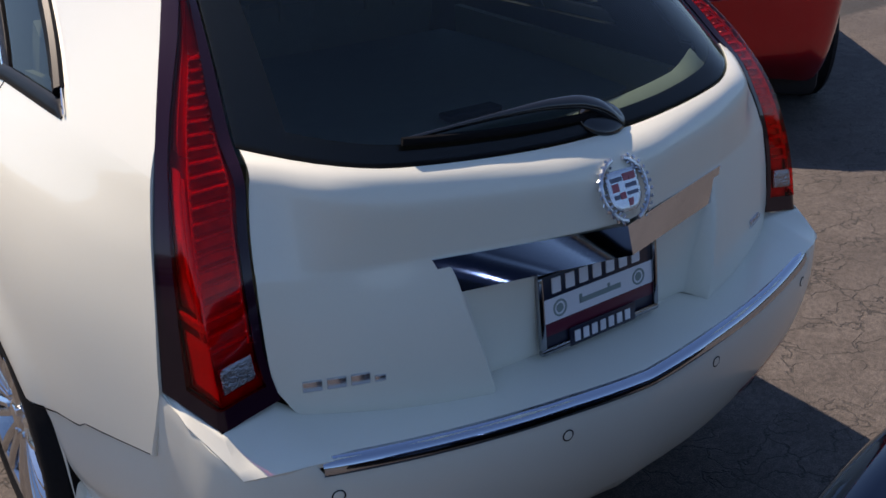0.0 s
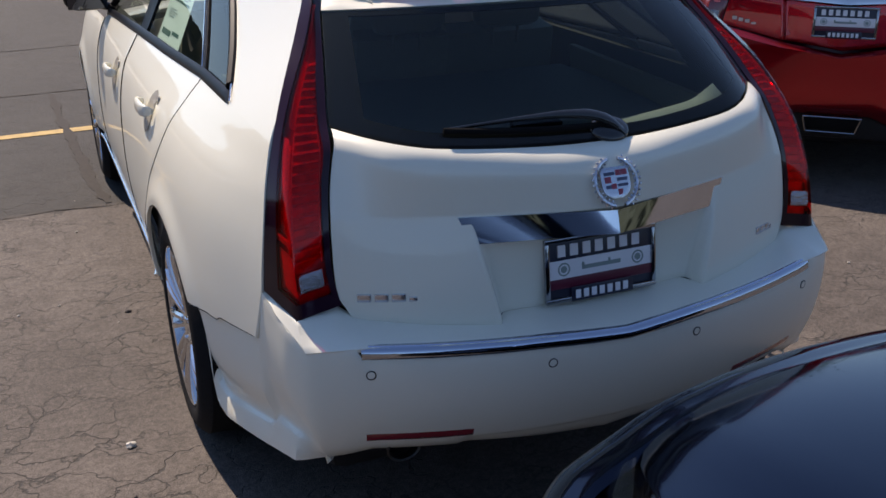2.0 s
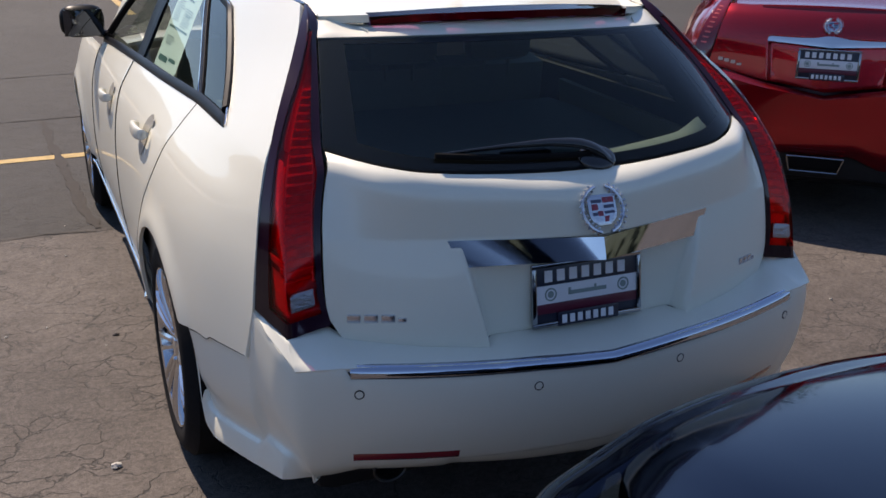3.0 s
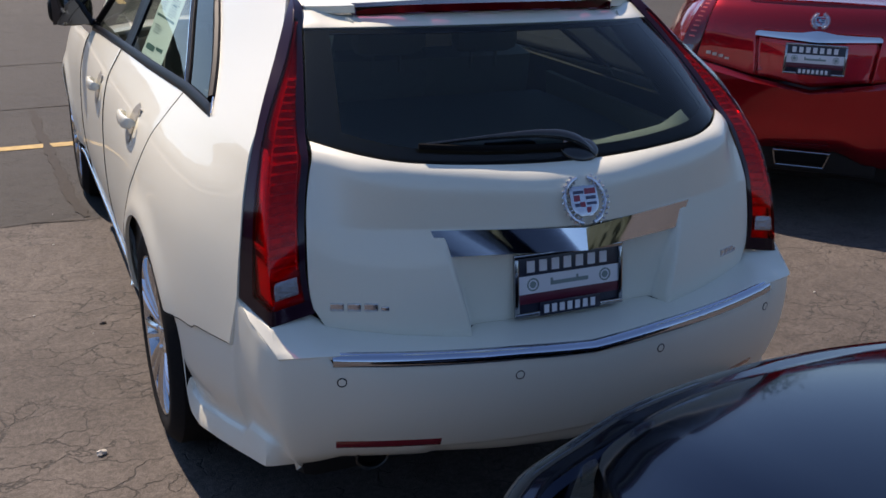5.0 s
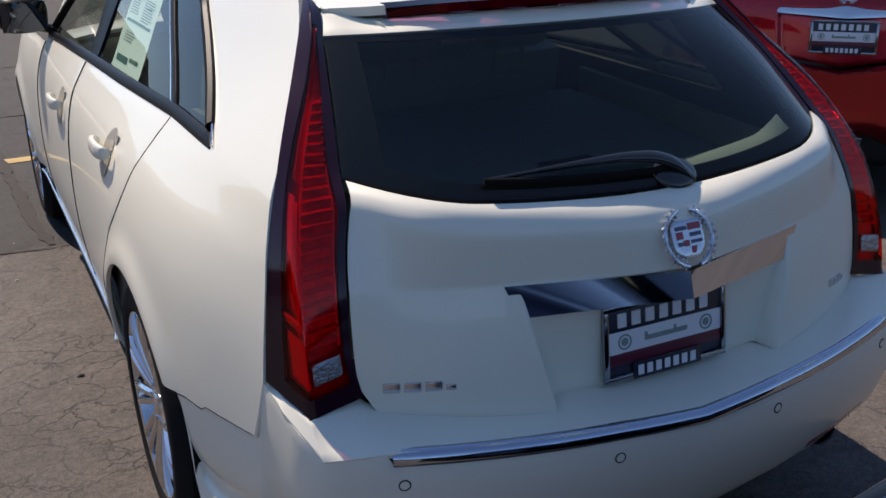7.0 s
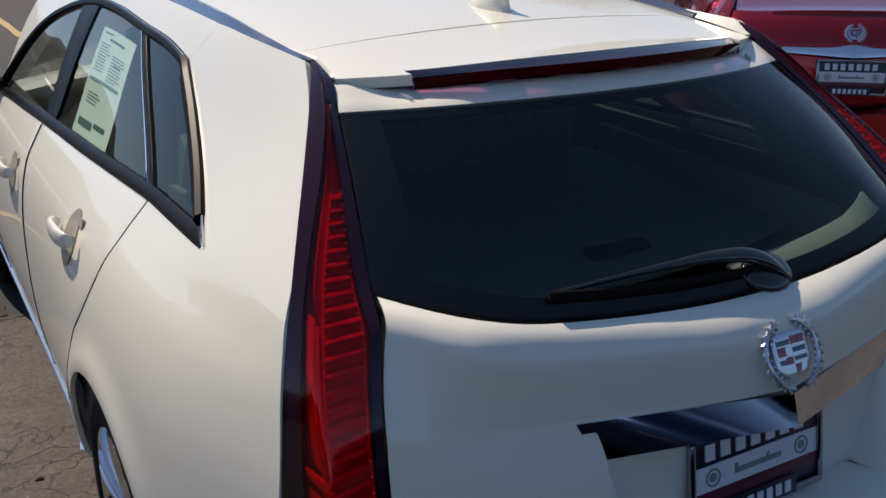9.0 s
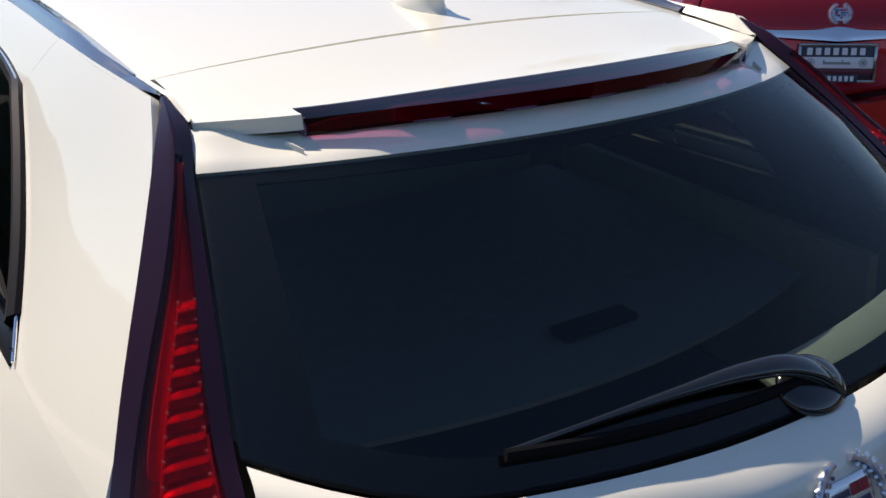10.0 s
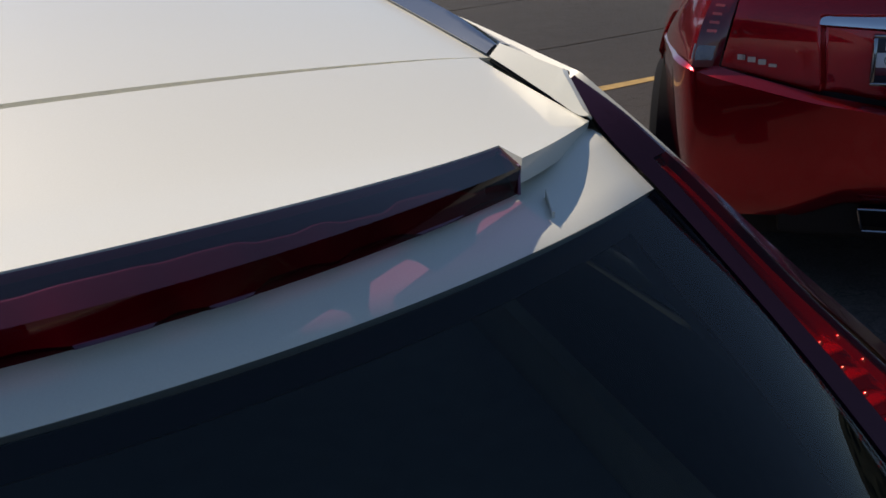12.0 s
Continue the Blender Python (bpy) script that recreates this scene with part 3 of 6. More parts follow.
def on_side(s, f, push=0.0):
    return lambda u, v: (s * (side_x(*f(u, v)) + push), *f(u, v))


def split_at(c, z):
    t0, t1 = 0.0, 1.0
    for _ in range(40):
        tm = (t0 + t1) / 2
        if c(tm)[-1] < z:
            t0 = tm
        else:
            t1 = tm
    return t0


tl = split_at(LAMP_OUT, 1.095)
arc = [(1.112 + ARCH_R * math.cos(a), 0.358 + ARCH_R * math.sin(a)) for a in np.linspace(0.55, math.pi - 0.58, 17)]
DOOR_CUT = curve([(1.133, 1.114), (1.158, 1.01), (1.20, 0.915), (1.265, 0.835), (1.345, 0.762), (1.408, 0.66), arc[0]])


def quarter_panel(s):
    g = bmesh.new()
    low = line(arc + [(0.68, 0.579), (0.60, 0.588), (0.575, 0.604), (0.52, 0.611), (0.366, 0.634)])
    top_l = line([(1.133, 1.114), (0.775, 1.112), tuple(yz(LAMP_OUT)(tl))])
    rear = line([(0.366, 0.634), (0.346, 0.70)] + [tuple(yz(LAMP_OUT)(t)) for t in np.linspace(0, tl, 10)])
    front = lambda t: DOOR_CUT(1 - t)
    # the front end of the arch is the foot of the door cut
    f = coons(lambda u: low(u), lambda u: top_l(u), lambda v: front(v), lambda v: rear(v))
    sheet(g, on_side(s, f), 60, 36, 0.012, inside=(0, 1, 0.8), rolled=False)
    seam = [(0.368, 0.632), (0.349, 0.70), (0.336, 0.755)]
    tube(g, [(s * (side_x(y, z) - 0.0065), y, z) for y, z in seam], 0.0065, 8)
    part("quarter_panel", g, WHITE, wagon, "pearl white rear quarter panel")
    g = bmesh.new()
    # rear pillar: from the window's rear edge to the lamp, up to the roof moulding
    rc = 1.22
    b1 = yz(LAMP_OUT)(1.0)
    edge = [tuple(WIN_REAR(t)) for t in np.linspace(0, 1, 12)] + [(rc + 0.03, lerp(1.366, rail_pt(rc)[1], 0.6)), (rc, rail_pt(rc)[1])]
    edge[0] = (0.775, 1.112)
    left = line(edge)
    rails = line([(y, rail_pt(y)[1]) for y in np.linspace(rc, 0.82, 10)] + [tuple(b1)])
    f = coons(lambda u: lerp(left(0), yz(LAMP_OUT)(tl), u), rails, left, lambda v: yz(LAMP_OUT)(lerp(tl, 1.0, v)))
    sheet(g, on_side(s, f), 28, 36, 0.012, inside=(0, 1, 1.1), rolled=False)

    def strip(u, v):
        p = WIN_TOP(u)
        yr = lerp(rc, 3.20, u ** 0.95)
        y, z = lerp(np.array(p), np.array((yr, rail_pt(yr)[1])), v)
        return (s * side_x(y, z), y, z)

    sheet(g, strip, 50, 8, 0.012, inside=(0, 1.6, 1.0), rolled=False)
    part("pillar", g, WHITE, wagon, "white rear pillar and cant rail")
    g = bmesh.new()

    def crest(y):
        x, z = rail_pt(max(y, 0.90))
        h = float(np.interp(y, [0.90, 1.0, 1.2, 2.6, 3.1], [0.000, 0.008, 0.018, 0.020, 0.010]))
        k = max(0.0, (0.90 - y) / 0.125)
        return lerp(x - float(np.interp(y, [0.90, 1.0], [0.020, 0.013])), 0.5215, k), lerp(z + h, 1.427, k)

    def mould(u, v):
        y = lerp(0.905, 3.1, u)
        x, z = rail_pt(y)
        cx, cz = crest(y)
        xi = 0.508
        p = line([(x + 0.003, z - 0.004), (cx + 0.002, cz - 0.003), (cx - 0.003, cz), (xi, roof_z(xi, y) + 0.003)])(v)
        return (s * p[0], y, p[1])

    sheet(g, mould, 50, 14, 0.006, inside=(0, 1.6, 1.0), rolled=False)
    rm = part("roof_moulding", g, MOULD, wagon, "dark satin roof moulding")
    g = bmesh.new()

    def lip(u, v):
        y = lerp(0.775, 0.906, u)
        x, z = rail_pt(y)
        x = lerp(0.5235, x + 0.003, smooth(u))
        z = lerp(1.4235, z - 0.004, smooth(u))
        cx, cz = crest(y)
        return (s * lerp(x, cx + 0.001, v), y, lerp(z, cz, v))

    sheet(g, lip, 20, 5, 0.004, inside=(0, 1.6, 1.0), rolled=False)
    part("moulding_edge", g, MOULD, rm, "dark glossy outer end of the moulding")
    g = bmesh.new()

    def filler(u, v):
        y = lerp(0.7185, 0.892, u)
        if y < 0.772:
            k = (y - 0.7185) / 0.0535
            x, z = lerp(0.5095, 0.519, k), lerp(1.3985, 1.4265, k)
        else:
            x, z = crest(y)
        xi = 0.5085
        return (s * lerp(x, xi, v), y, lerp(z, lerp(1.3975, roof_z(xi, y), smooth(u * 4)), v))

    sheet(g, filler, 24, 6, 0.006, inside=(0, 1.6, 1.0), rolled=False)
    part("roof_filler", g, WHITE, wagon, "white filler panel between roof and lamp")
    g = bmesh.new()
    tube(g, [(s * 0.5072, y, roof_z(0.507, y) - 0.0005) for y in np.linspace(0.722, 0.892, 12)], 0.0028, 6)
    part("filler_seal", g, GAP, wagon, "black seal beside the spoiler")


for s, _ in SIDES:
    quarter_panel(s)


def shut_line(s, points, name="shut_line", r=0.0024):
    """Dark rubber line in the gap between two body panels."""
    g = bmesh.new()
    tube(g, [(s * (side_x(y, z) - 0.0008), y, z) for y, z in points], r, 6)
    part(name, g, GAP, wagon, "dark gap between body panels")


# doors: lower skins, windows, trims
def door(s, y0f, y1f, name, zlow):
    """A door skin between its rear and front cut lines (functions of height)."""
    g = bmesh.new()

    def f(u, v):
        zt = None
        y = 0.0
        for _ in range(3):
            zt = belt_z(y if y else lerp(y0f(1.1), y1f(1.1), u)) - 0.006
            z = lerp(zlow, zt, v)
            y = lerp(y0f(z), y1f(z), u)
        return np.array((y, z))

    sheet(g, on_side(s, f), 40, 40, 0.012, inside=(0, 2, 0.8))
    return part(name, g, WHITE, wagon, "pearl white door with a chrome and body-colour handle")


def rear_cut(z):
    if z < 0.556:
        dz = z - 0.358
        return 1.112 + math.sqrt(max(0.0, (ARCH_R + 0.006) ** 2 - dz * dz))
    t0, t1 = 0.0, 1.0
    for _ in range(30):
        tm = (t0 + t1) / 2
        if DOOR_CUT(tm)[1] > z:
            t0 = tm
        else:
            t1 = tm
    return float(DOOR_CUT(t0)[0]) + 0.005


def mid_cut(z):
    return float(hermite([0.3, 0.6, 0.9, 1.12], np.array([2.07, 2.10, 2.185, 2.275]), z))


def front_cut(z):
    return float(hermite([0.3, 0.6, 0.9, 1.06], np.array([3.05, 3.10, 3.14, 3.14]), z))


def disc_on(g, c, n, r0, r1, depth, k=24):
    """Ring or disc standing proud of a face."""
    rot = n.to_track_quat("Z", "Y").to_matrix()
    prof = [(r0, 0.0), (r0, depth), (r1, depth), (r1, 0.0)] if r0 else [(0.0, depth), (r1 * 0.9, depth), (r1, 0.0)]
    ring = []
    for i in range(k):
        a = 6.2832 * i / k
        ring.append([g.verts.new(c + rot @ Vector((r * math.cos(a), r * math.sin(a), h))) for r, h in prof])
    for i in range(k):
        a, b = ring[i], ring[(i + 1) % k]
        for j in range(len(prof) - 1):
            g.faces.new([a[j], b[j], b[j + 1], a[j + 1]])


def pull(s, y, z, parent):
    """Pull handle with its cup."""
    g = bmesh.new()
    path = [(s * (side_x(y + d, z) + o), y + d, z + 0.012 - 0.05 * d) for d, o in ((-0.105, 0.006), (-0.10, 0.020), (-0.07, 0.030), (0.0, 0.034), (0.07, 0.030), (0.10, 0.020), (0.105, 0.006))]
    c = curve(path)

    def paddle(u, v):
        p = c(v)
        k = 0.35 + 0.65 * math.sin(math.pi * v) ** 0.4
        a = 6.2832 * u
        return (p[0] + s * 0.010 * k * math.cos(a), p[1], p[2] + 0.024 * k * math.copysign(abs(math.sin(a)) ** 0.7, math.sin(a)))

    sheet(g, paddle, 16, 22)
    part("handle", g, WHITE, parent, "white door pull handle")
    g = bmesh.new()

    # disc on the panel; its grey paints the shade of a recess
    def cup(u, v):
        a = 6.2832 * u
        yy, zz = y - 0.01 + 0.058 * v * math.cos(a), z - 0.004 + 0.066 * v * math.sin(a)
        return (s * (side_x(yy, zz) + 0.0005 + 0.002 * v), yy, zz)

    sheet(g, cup, 24, 5)
    part("handle_cup", g, CUP, parent, "disc greyed to stand in for the shaded cup behind the handle")
    g = bmesh.new()
    disc_on(g, Vector((s * (side_x(y - 0.075, z + 0.044) + 0.001), y - 0.075, z + 0.044)), Vector((s, 0, 0.25)).normalized(), 0.0, 0.016, 0.005, 18)
    part("lock_cover", g, CUP, parent, "grey round lock cover")


for s, _ in SIDES:
    d1 = door(s, rear_cut, lambda z: mid_cut(z) - 0.003, "rear_door", 0.365)
    d2 = door(s, lambda z: mid_cut(z) + 0.003, lambda z: front_cut(z) - 0.003, "front_door", 0.365)
    shut_line(s, [tuple(DOOR_CUT(t) + np.array((0.0025, 0))) for t in np.linspace(0.0, 1.0, 40)])
    shut_line(s, [(mid_cut(z), z) for z in np.linspace(0.37, 1.07, 30)])
    shut_line(s, [(front_cut(z), z) for z in np.linspace(0.37, 1.02, 30)])
    shut_line(s, [(0.372, 0.632), (0.52, 0.609), (0.575, 0.602), (0.60, 0.586), (0.68, 0.577), (0.79, 0.556)], r=0.0013)
    pull(s, 1.49, 0.950, d1)
    pull(s, 2.40, 0.905, d2)
    # front wing
    g = bmesh.new()
    arcf = [(3.985 + ARCH_R * math.cos(a), 0.358 + ARCH_R * math.sin(a)) for a in np.linspace(math.pi - 0.1, 0.1, 21)]
    low = line([(front_cut(0.37) + 0.003, 0.37), *arcf, (4.75, 0.45)])
    top = line([(front_cut(1.03) + 0.003, 1.012), (3.8, 0.985), (4.3, 0.93), (4.78, 0.80)])
    left = lambda v: np.array((front_cut(lerp(0.37, 1.012, v)) + 0.003, lerp(0.37, 1.012, v)))
    right = lambda v: np.array((lerp(4.75, 4.78, v), lerp(0.45, 0.80, v)))
    sheet(g, on_side(s, coons(low, top, left, right)), 60, 24, 0.012, inside=(0, 4, 0.7))
    part("front_wing", g, WHITE, wagon, "pearl white front wing")
    # sill with a bright lower edge
    g = bmesh.new()
    sheet(g, lambda u, v: (s * lerp(0.835, side_x(lerp(1.49, 3.56, u), 0.36) - 0.004, v), lerp(1.49, 3.56, u), lerp(0.20, 0.362, v)), 30, 8, 0.02, inside=(0, 2.4, 0.5))
    sill = part("sill", g, WHITE, wagon, "white sill panel")
    g = bmesh.new()
    c = [(s * (side_x(y, 0.36) + 0.006), y, 0.365) for y in np.linspace(1.50, 3.55, 24)]
    tube(g, c, 0.006, 8, flat=1.3)
    part("sill_trim", g, CHROME, sill, "chrome sill strip")

    # side glass and its frames
    def pane(name, lowc, topc, ya, yb, parent, material, n=24):
        g = bmesh.new()
        sheet(g, lambda u, v: (s * (side_x(*lerp(lowc(u), topc(u), v)) - 0.010), *lerp(lowc(u), topc(u), v)), n, 10, 0.0)
        return part(name, g, material, parent)

    def wtop(y):
        t0, t1 = 0.0, 1.0
        for _ in range(30):
            tm = (t0 + t1) / 2
            if WIN_TOP(tm)[0] < y:
                t0 = tm
            else:
                t1 = tm
        return WIN_TOP(t0)

    def run(y0l, y1l, y0t, y1t):
        return (lambda u: np.array((lerp(y0l, y1l, u), belt_z(lerp(y0l, y1l, u)) + 0.004)), lambda u: np.array(wtop(lerp(y0t, y1t, u))))

    a = run(0.79, 1.150, 1.31, 1.745)
    pane("quarter_window", a[0], a[1], 0, 0, wagon, GLASS_QUARTER)
    a = run(1.175, 2.15, 1.775, 2.31)
    # right-hand door panes take the darker glass that dims light through the cabin
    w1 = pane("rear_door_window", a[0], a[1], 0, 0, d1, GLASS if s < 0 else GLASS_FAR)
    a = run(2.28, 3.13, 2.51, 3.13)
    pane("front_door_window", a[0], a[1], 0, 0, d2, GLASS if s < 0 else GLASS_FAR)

    def post(ya0, ya1, yb0, yb1, material, proud, name, label):
        g = bmesh.new()
        a = run(ya0, ya1, yb0, yb1)
        sheet(g, lambda u, v: (s * (side_x(*lerp(a[0](u), a[1](u), v)) + proud), *lerp(a[0](u), a[1](u), v)), 6, 14, 0.012, inside=(0, 1.6, 1.2))
        part(name, g, material, wagon, label)

    post(2.15, 2.28, 2.31, 2.51, TRIM, -0.002, "centre_pillar", "gloss black centre pillar")
    post(1.135, 1.187, 1.733, 1.787, TRIM, -0.001, "window_divider", "black divider with a bright line")
    post(1.156, 1.166, 1.755, 1.765, CHROME, 0.004, "divider_trim", "bright divider line")
    # belt and rear edge trims
    btop = lambda u: min(0.020, lerp(0.785, 3.13, u) * 0.55 - 0.432)
    g = bmesh.new()
    sheet(g, lambda u, v: (s * (side_x(lerp(0.785, 3.13, u), belt_z(lerp(0.785, 3.13, u)) + lerp(-0.008, btop(u), v)) + 0.004 + 0.003 * math.sin(math.pi * v)), lerp(0.785, 3.13, u), belt_z(lerp(0.785, 3.13, u)) + lerp(-0.008, btop(u), v)), 60, 5, 0.008, inside=(0, 1.6, 1.1))
    part("belt_trim", g, TRIM, wagon, "dark glossy belt moulding")
    g = bmesh.new()
    pts = [(s * (side_x(*p) + 0.005), *p) for p in [WIN_REAR(t) for t in np.linspace(0, 0.98, 14)]]
    c = [(s * (side_x(*WIN_TOP(t)) + 0.004), *WIN_TOP(t)) for t in np.linspace(0.015, 1, 60)]
    tube(g, pts + c, 0.0026, 8)
    part("window_chrome", g, CHROME, wagon, "chrome strip round the side windows")
    g = bmesh.new()
    pts = [(s * (side_x(*p) - 0.002), *p) for p in [WIN_REAR(t) + np.array((0.024, 0.0)) for t in np.linspace(0.09, 0.95, 14)]]
    c = [(s * (side_x(*WIN_TOP(t)) - 0.002), WIN_TOP(t)[0], WIN_TOP(t)[1] - 0.013) for t in np.linspace(0.03, 0.99, 60)]
    tube(g, pts + c, 0.016, 8)
    part("window_seal", g, TRIM, wagon, "black rubber window seal")
    g = bmesh.new()
    inw = np.array((0.45, -0.89))
    sheet(g, lambda u, v: (s * (side_x(*(WIN_REAR(lerp(0.03, 0.98, u)) + inw * lerp(0.001, 0.036 * min(1, u * 4), v))) + 0.002), *(WIN_REAR(lerp(0.03, 0.98, u)) + inw * lerp(0.001, 0.036 * min(1, u * 4), v))), 24, 3, 0.006, inside=(0, 1.6, 1.1))
    part("corner_seal", g, TRIM, wagon, "black rubber seal behind the quarter window")
    if s < 0:
        # price sheet inside the rear door glass
        lo, hi = run(1.60, 1.975, 1.80, 2.19)

        def paper(u, v, off=-0.016):
            p = lerp(lo(u), hi(u), lerp(0.02, 0.80, v))
            return (s * (side_x(*p) + off), *p)

        g = bmesh.new()
        sheet(g, paper, 8, 10, 0.0)
        sheetob = part("price_sheet", g, PAPER, w1, "pale green printed price sheet")
        rnd = random.Random(5)
        for ink, rows_ in ((INK_GREY, [(0.10, 0.46, 0.60 + 0.028 * k, 0.011) for k in range(10)] + [(0.52, 0.90, 0.56 + 0.028 * k, 0.011) for k in range(9)] + [(0.15, 0.55, 0.30 + 0.03 * k, 0.012) for k in range(4)]),
                           (INK_GREEN, [(0.08, 0.92, 0.505, 0.03), (0.30, 0.75, 0.90, 0.022), (0.10, 0.50, 0.08, 0.07), (0.55, 0.85, 0.12, 0.045), (0.10, 0.35, 0.955, 0.012), (0.62, 0.80, 0.70, 0.02)])):
            g = bmesh.new()
            for u0, u1, v0, h in rows_:
                e = u1 - rnd.random() * 0.12 if ink is INK_GREY else u1
                sheet(g, lambda u, v: paper(1 - lerp(u0, e, u), v0 + h * v, -0.0145), 4, 1, 0.0)
            part("printed_bars", g, ink, sheetob)

# rear bumper: plan line, top and bottom heights along it
PLAN = curve([(0, -0.011), (0.2, 0.0), (0.4, 0.032), (0.6, 0.086), (0.70, 0.122), (0.748, 0.150), (0.776, 0.200), (0.795, 0.28), (0.812, 0.365), (0.846, 0.52), (0.872, 0.66), (0.885, 0.74), (0.893, 0.798)])


def plan_at(t):
    p, q = PLAN(max(0, t - 0.004)), PLAN(min(1, t + 0.004))
    n = np.array((q[1] - p[1], -(q[0] - p[0])))
    return PLAN(t), n / np.linalg.norm(n)


def bumper_top(p):
    x, y = p
    if y < 0.17:
        return float(np.interp(x, [0, 0.2, 0.37, 0.52, 0.636, 0.641, 0.70, 0.76], [0.634, 0.645, 0.650, 0.656, 0.661, 0.688, 0.688, 0.683]))
    return float(np.interp(y, [0.17, 0.20, 0.28, 0.338, 0.350, 0.362, 0.52, 0.70, 0.76, 0.80], [0.688, 0.703, 0.740, 0.765, 0.742, 0.630, 0.607, 0.575, 0.567, 0.562]))


def bumper_low(p):
    x, y = p
    if y < 0.17:
        return float(np.interp(x, [0, 0.2, 0.4, 0.62, 0.76], [0.338, 0.350, 0.366, 0.372, 0.345]))
    return float(np.interp(y, [0.17, 0.22, 0.40, 0.65, 0.715, 0.735, 0.745, 0.76, 0.78, 0.80], [0.350, 0.356, 0.312, 0.262, 0.275, 0.34, 0.42, 0.478, 0.526, 0.556]))


def bumper_f(u, v):
    s = 1 if u >= 0.5 else -1
    t = abs(2 * u - 1)
    p, n = plan_at(t)
    z1, z0 = bumper_top(p), bumper_low(p)
    z = lerp(z0, z1, v)
    inset = float(hermite([0, 0.12, 0.35, 0.6, 0.85, 1.0], np.array([0.085, 0.050, 0.020, 0.004, 0.0, 0.004]), v))
    if p[1] > 0.17:
        flare = float(hermite([0, 0.17, 0.22, 0.5, 0.75, 1.0], np.array([0.010, 0.022, 0.034, 0.008, 0.001, 0.004]), v))
        inset = lerp(inset, flare, smooth((p[1] - 0.17) / 0.06))
    if abs(z - 0.465) < 0.2 and p[0] < 0.66 and p[1] < 0.16:
        inset += 0.010 * smooth((0.415 - z) / 0.012) * smooth((0.42 - p[0]) / 0.03)
    q = p - n * inset
    return (s * q[0], q[1], z)


tt = np.linspace(0, 1, 90)
vv = sorted(set(list(np.linspace(0, 1, 30)) + [0.15, 0.18, 0.20, 0.22, 0.24, 0.26]))
bm = bmesh.new()
sheet(bm, bumper_f, 0, 0, 0.014, us=[0.5 - t / 2 for t in tt[::-1]] + [0.5 + t / 2 for t in tt[1:]], vs=vv, inside=(0, 1.0, 0.5))
bumper = part("rear_bumper", bm, WHITE, wagon, "pearl white rear bumper cover")

# top ledge of the bumper, up to the tailgate and the lamps

def ledge2(u, v):
    s = 1 if u >= 0.5 else -1
    t = abs(2 * u - 1)
    # both lines run alongside one another: match them by their corner points
    k = t * 8
    i = min(7, int(k))
    a = np.array([(0, 0.160, 0.684), (0.25, 0.160, 0.689), (0.290, 0.120, 0.680), (0.45, 0.168, 0.693), (0.610, 0.226, 0.714), (0.646, 0.246, 0.738), (0.752, 0.212, 0.731), (0.778, 0.285, 0.752), (0.788, 0.345, 0.764)])
    b = np.array([(0, -0.004, 0.662), (0.20, 0.006, 0.676), (0.30, 0.019, 0.680), (0.45, 0.050, 0.685), (0.612, 0.096, 0.690), (0.690, 0.118, 0.688), (0.7535, 0.148, 0.680), (0.789, 0.26, 0.731), (0.795, 0.338, 0.766)])
    p = lerp(a[i], a[i + 1], k - i)
    q = lerp(b[i], b[i + 1], k - i)
    c = lerp(p, q, v)
    return (s * c[0], c[1], c[2])


bm = bmesh.new()
sheet(bm, ledge2, 128, 10, 0.010, inside=(0, 0.5, 0.2))
part("bumper_ledge", bm, WHITE, bumper, "white step pad on top of the bumper")


# chrome strip along the bumper edge
def chrome_f(u, v):
    x = (2 * u - 1) * 0.638
    a = abs(x)
    y = -0.011 + 0.27 * a * a
    zt = float(np.interp(a, [0, 0.2, 0.37, 0.52, 0.64], [0.664, 0.678, 0.684, 0.689, 0.693]))
    zb = float(np.interp(a, [0, 0.2, 0.37, 0.52, 0.64], [0.633, 0.645, 0.650, 0.655, 0.660]))
    return (x, y - 0.006 + 0.030 * v * v + 0.006 * (1 - v) ** 4, lerp(zb, zt, math.sin(math.pi / 2 * v)))


bm = bmesh.new()
sheet(bm, chrome_f, 60, 10, 0.010, inside=(0, 0.5, 0.66))
part("chrome_strip", bm, STRIPCHROME, bumper, "chrome strip along the bumper edge")


def face_point(x, z):
    """Point on the bumper face at x and height z, and its outward turn."""
    t0, t1 = 0.0, 1.0
    for _ in range(30):
        tm = (t0 + t1) / 2
        if PLAN(tm)[0] < abs(x):
            t0 = tm
        else:
            t1 = tm
    p, n = plan_at(t0)
    v = (z - bumper_low(p)) / (bumper_top(p) - bumper_low(p))
    q = bumper_f(0.5 + math.copysign(t0, x) / 2, v)
    return Vector(q), Vector((math.copysign(n[0], x) if x else 0, n[1], 0))


for x, z in ((-0.619, 0.622), (-0.203, 0.608), (0.203, 0.608), (0.619, 0.622)):
    c, n = face_point(x, z)
    g = bmesh.new()
    disc_on(g, c, n, 0.0, 0.0095, 0.0015)
    sen = part("parking_sensor", g, WHITE, bumper, "white round parking sensor")
    g = bmesh.new()
    disc_on(g, c, n, 0.0095, 0.0118, 0.0008)
    part("sensor_ring", g, GAP, sen, "dark gap round the sensor")
for s, _ in SIDES:
    g = bmesh.new()

    def rf(u, v):
        x = s * lerp(0.385, 0.634, u)
        c, n = face_point(x, lerp(0.418, 0.442, v) + 0.008 * u)
        return c + n * 0.003

    sheet(g, rf, 14, 3, 0.006, inside=(0, 0.6, 0.43))
    part("reflector", g, REFLECTOR, bumper, "dark red bumper reflector")
g = bmesh.new()


def flap(u, v):
    c, n = face_point(lerp(-0.452, -0.400, u), lerp(0.480, 0.532, v))
    return c + n * 0.0012


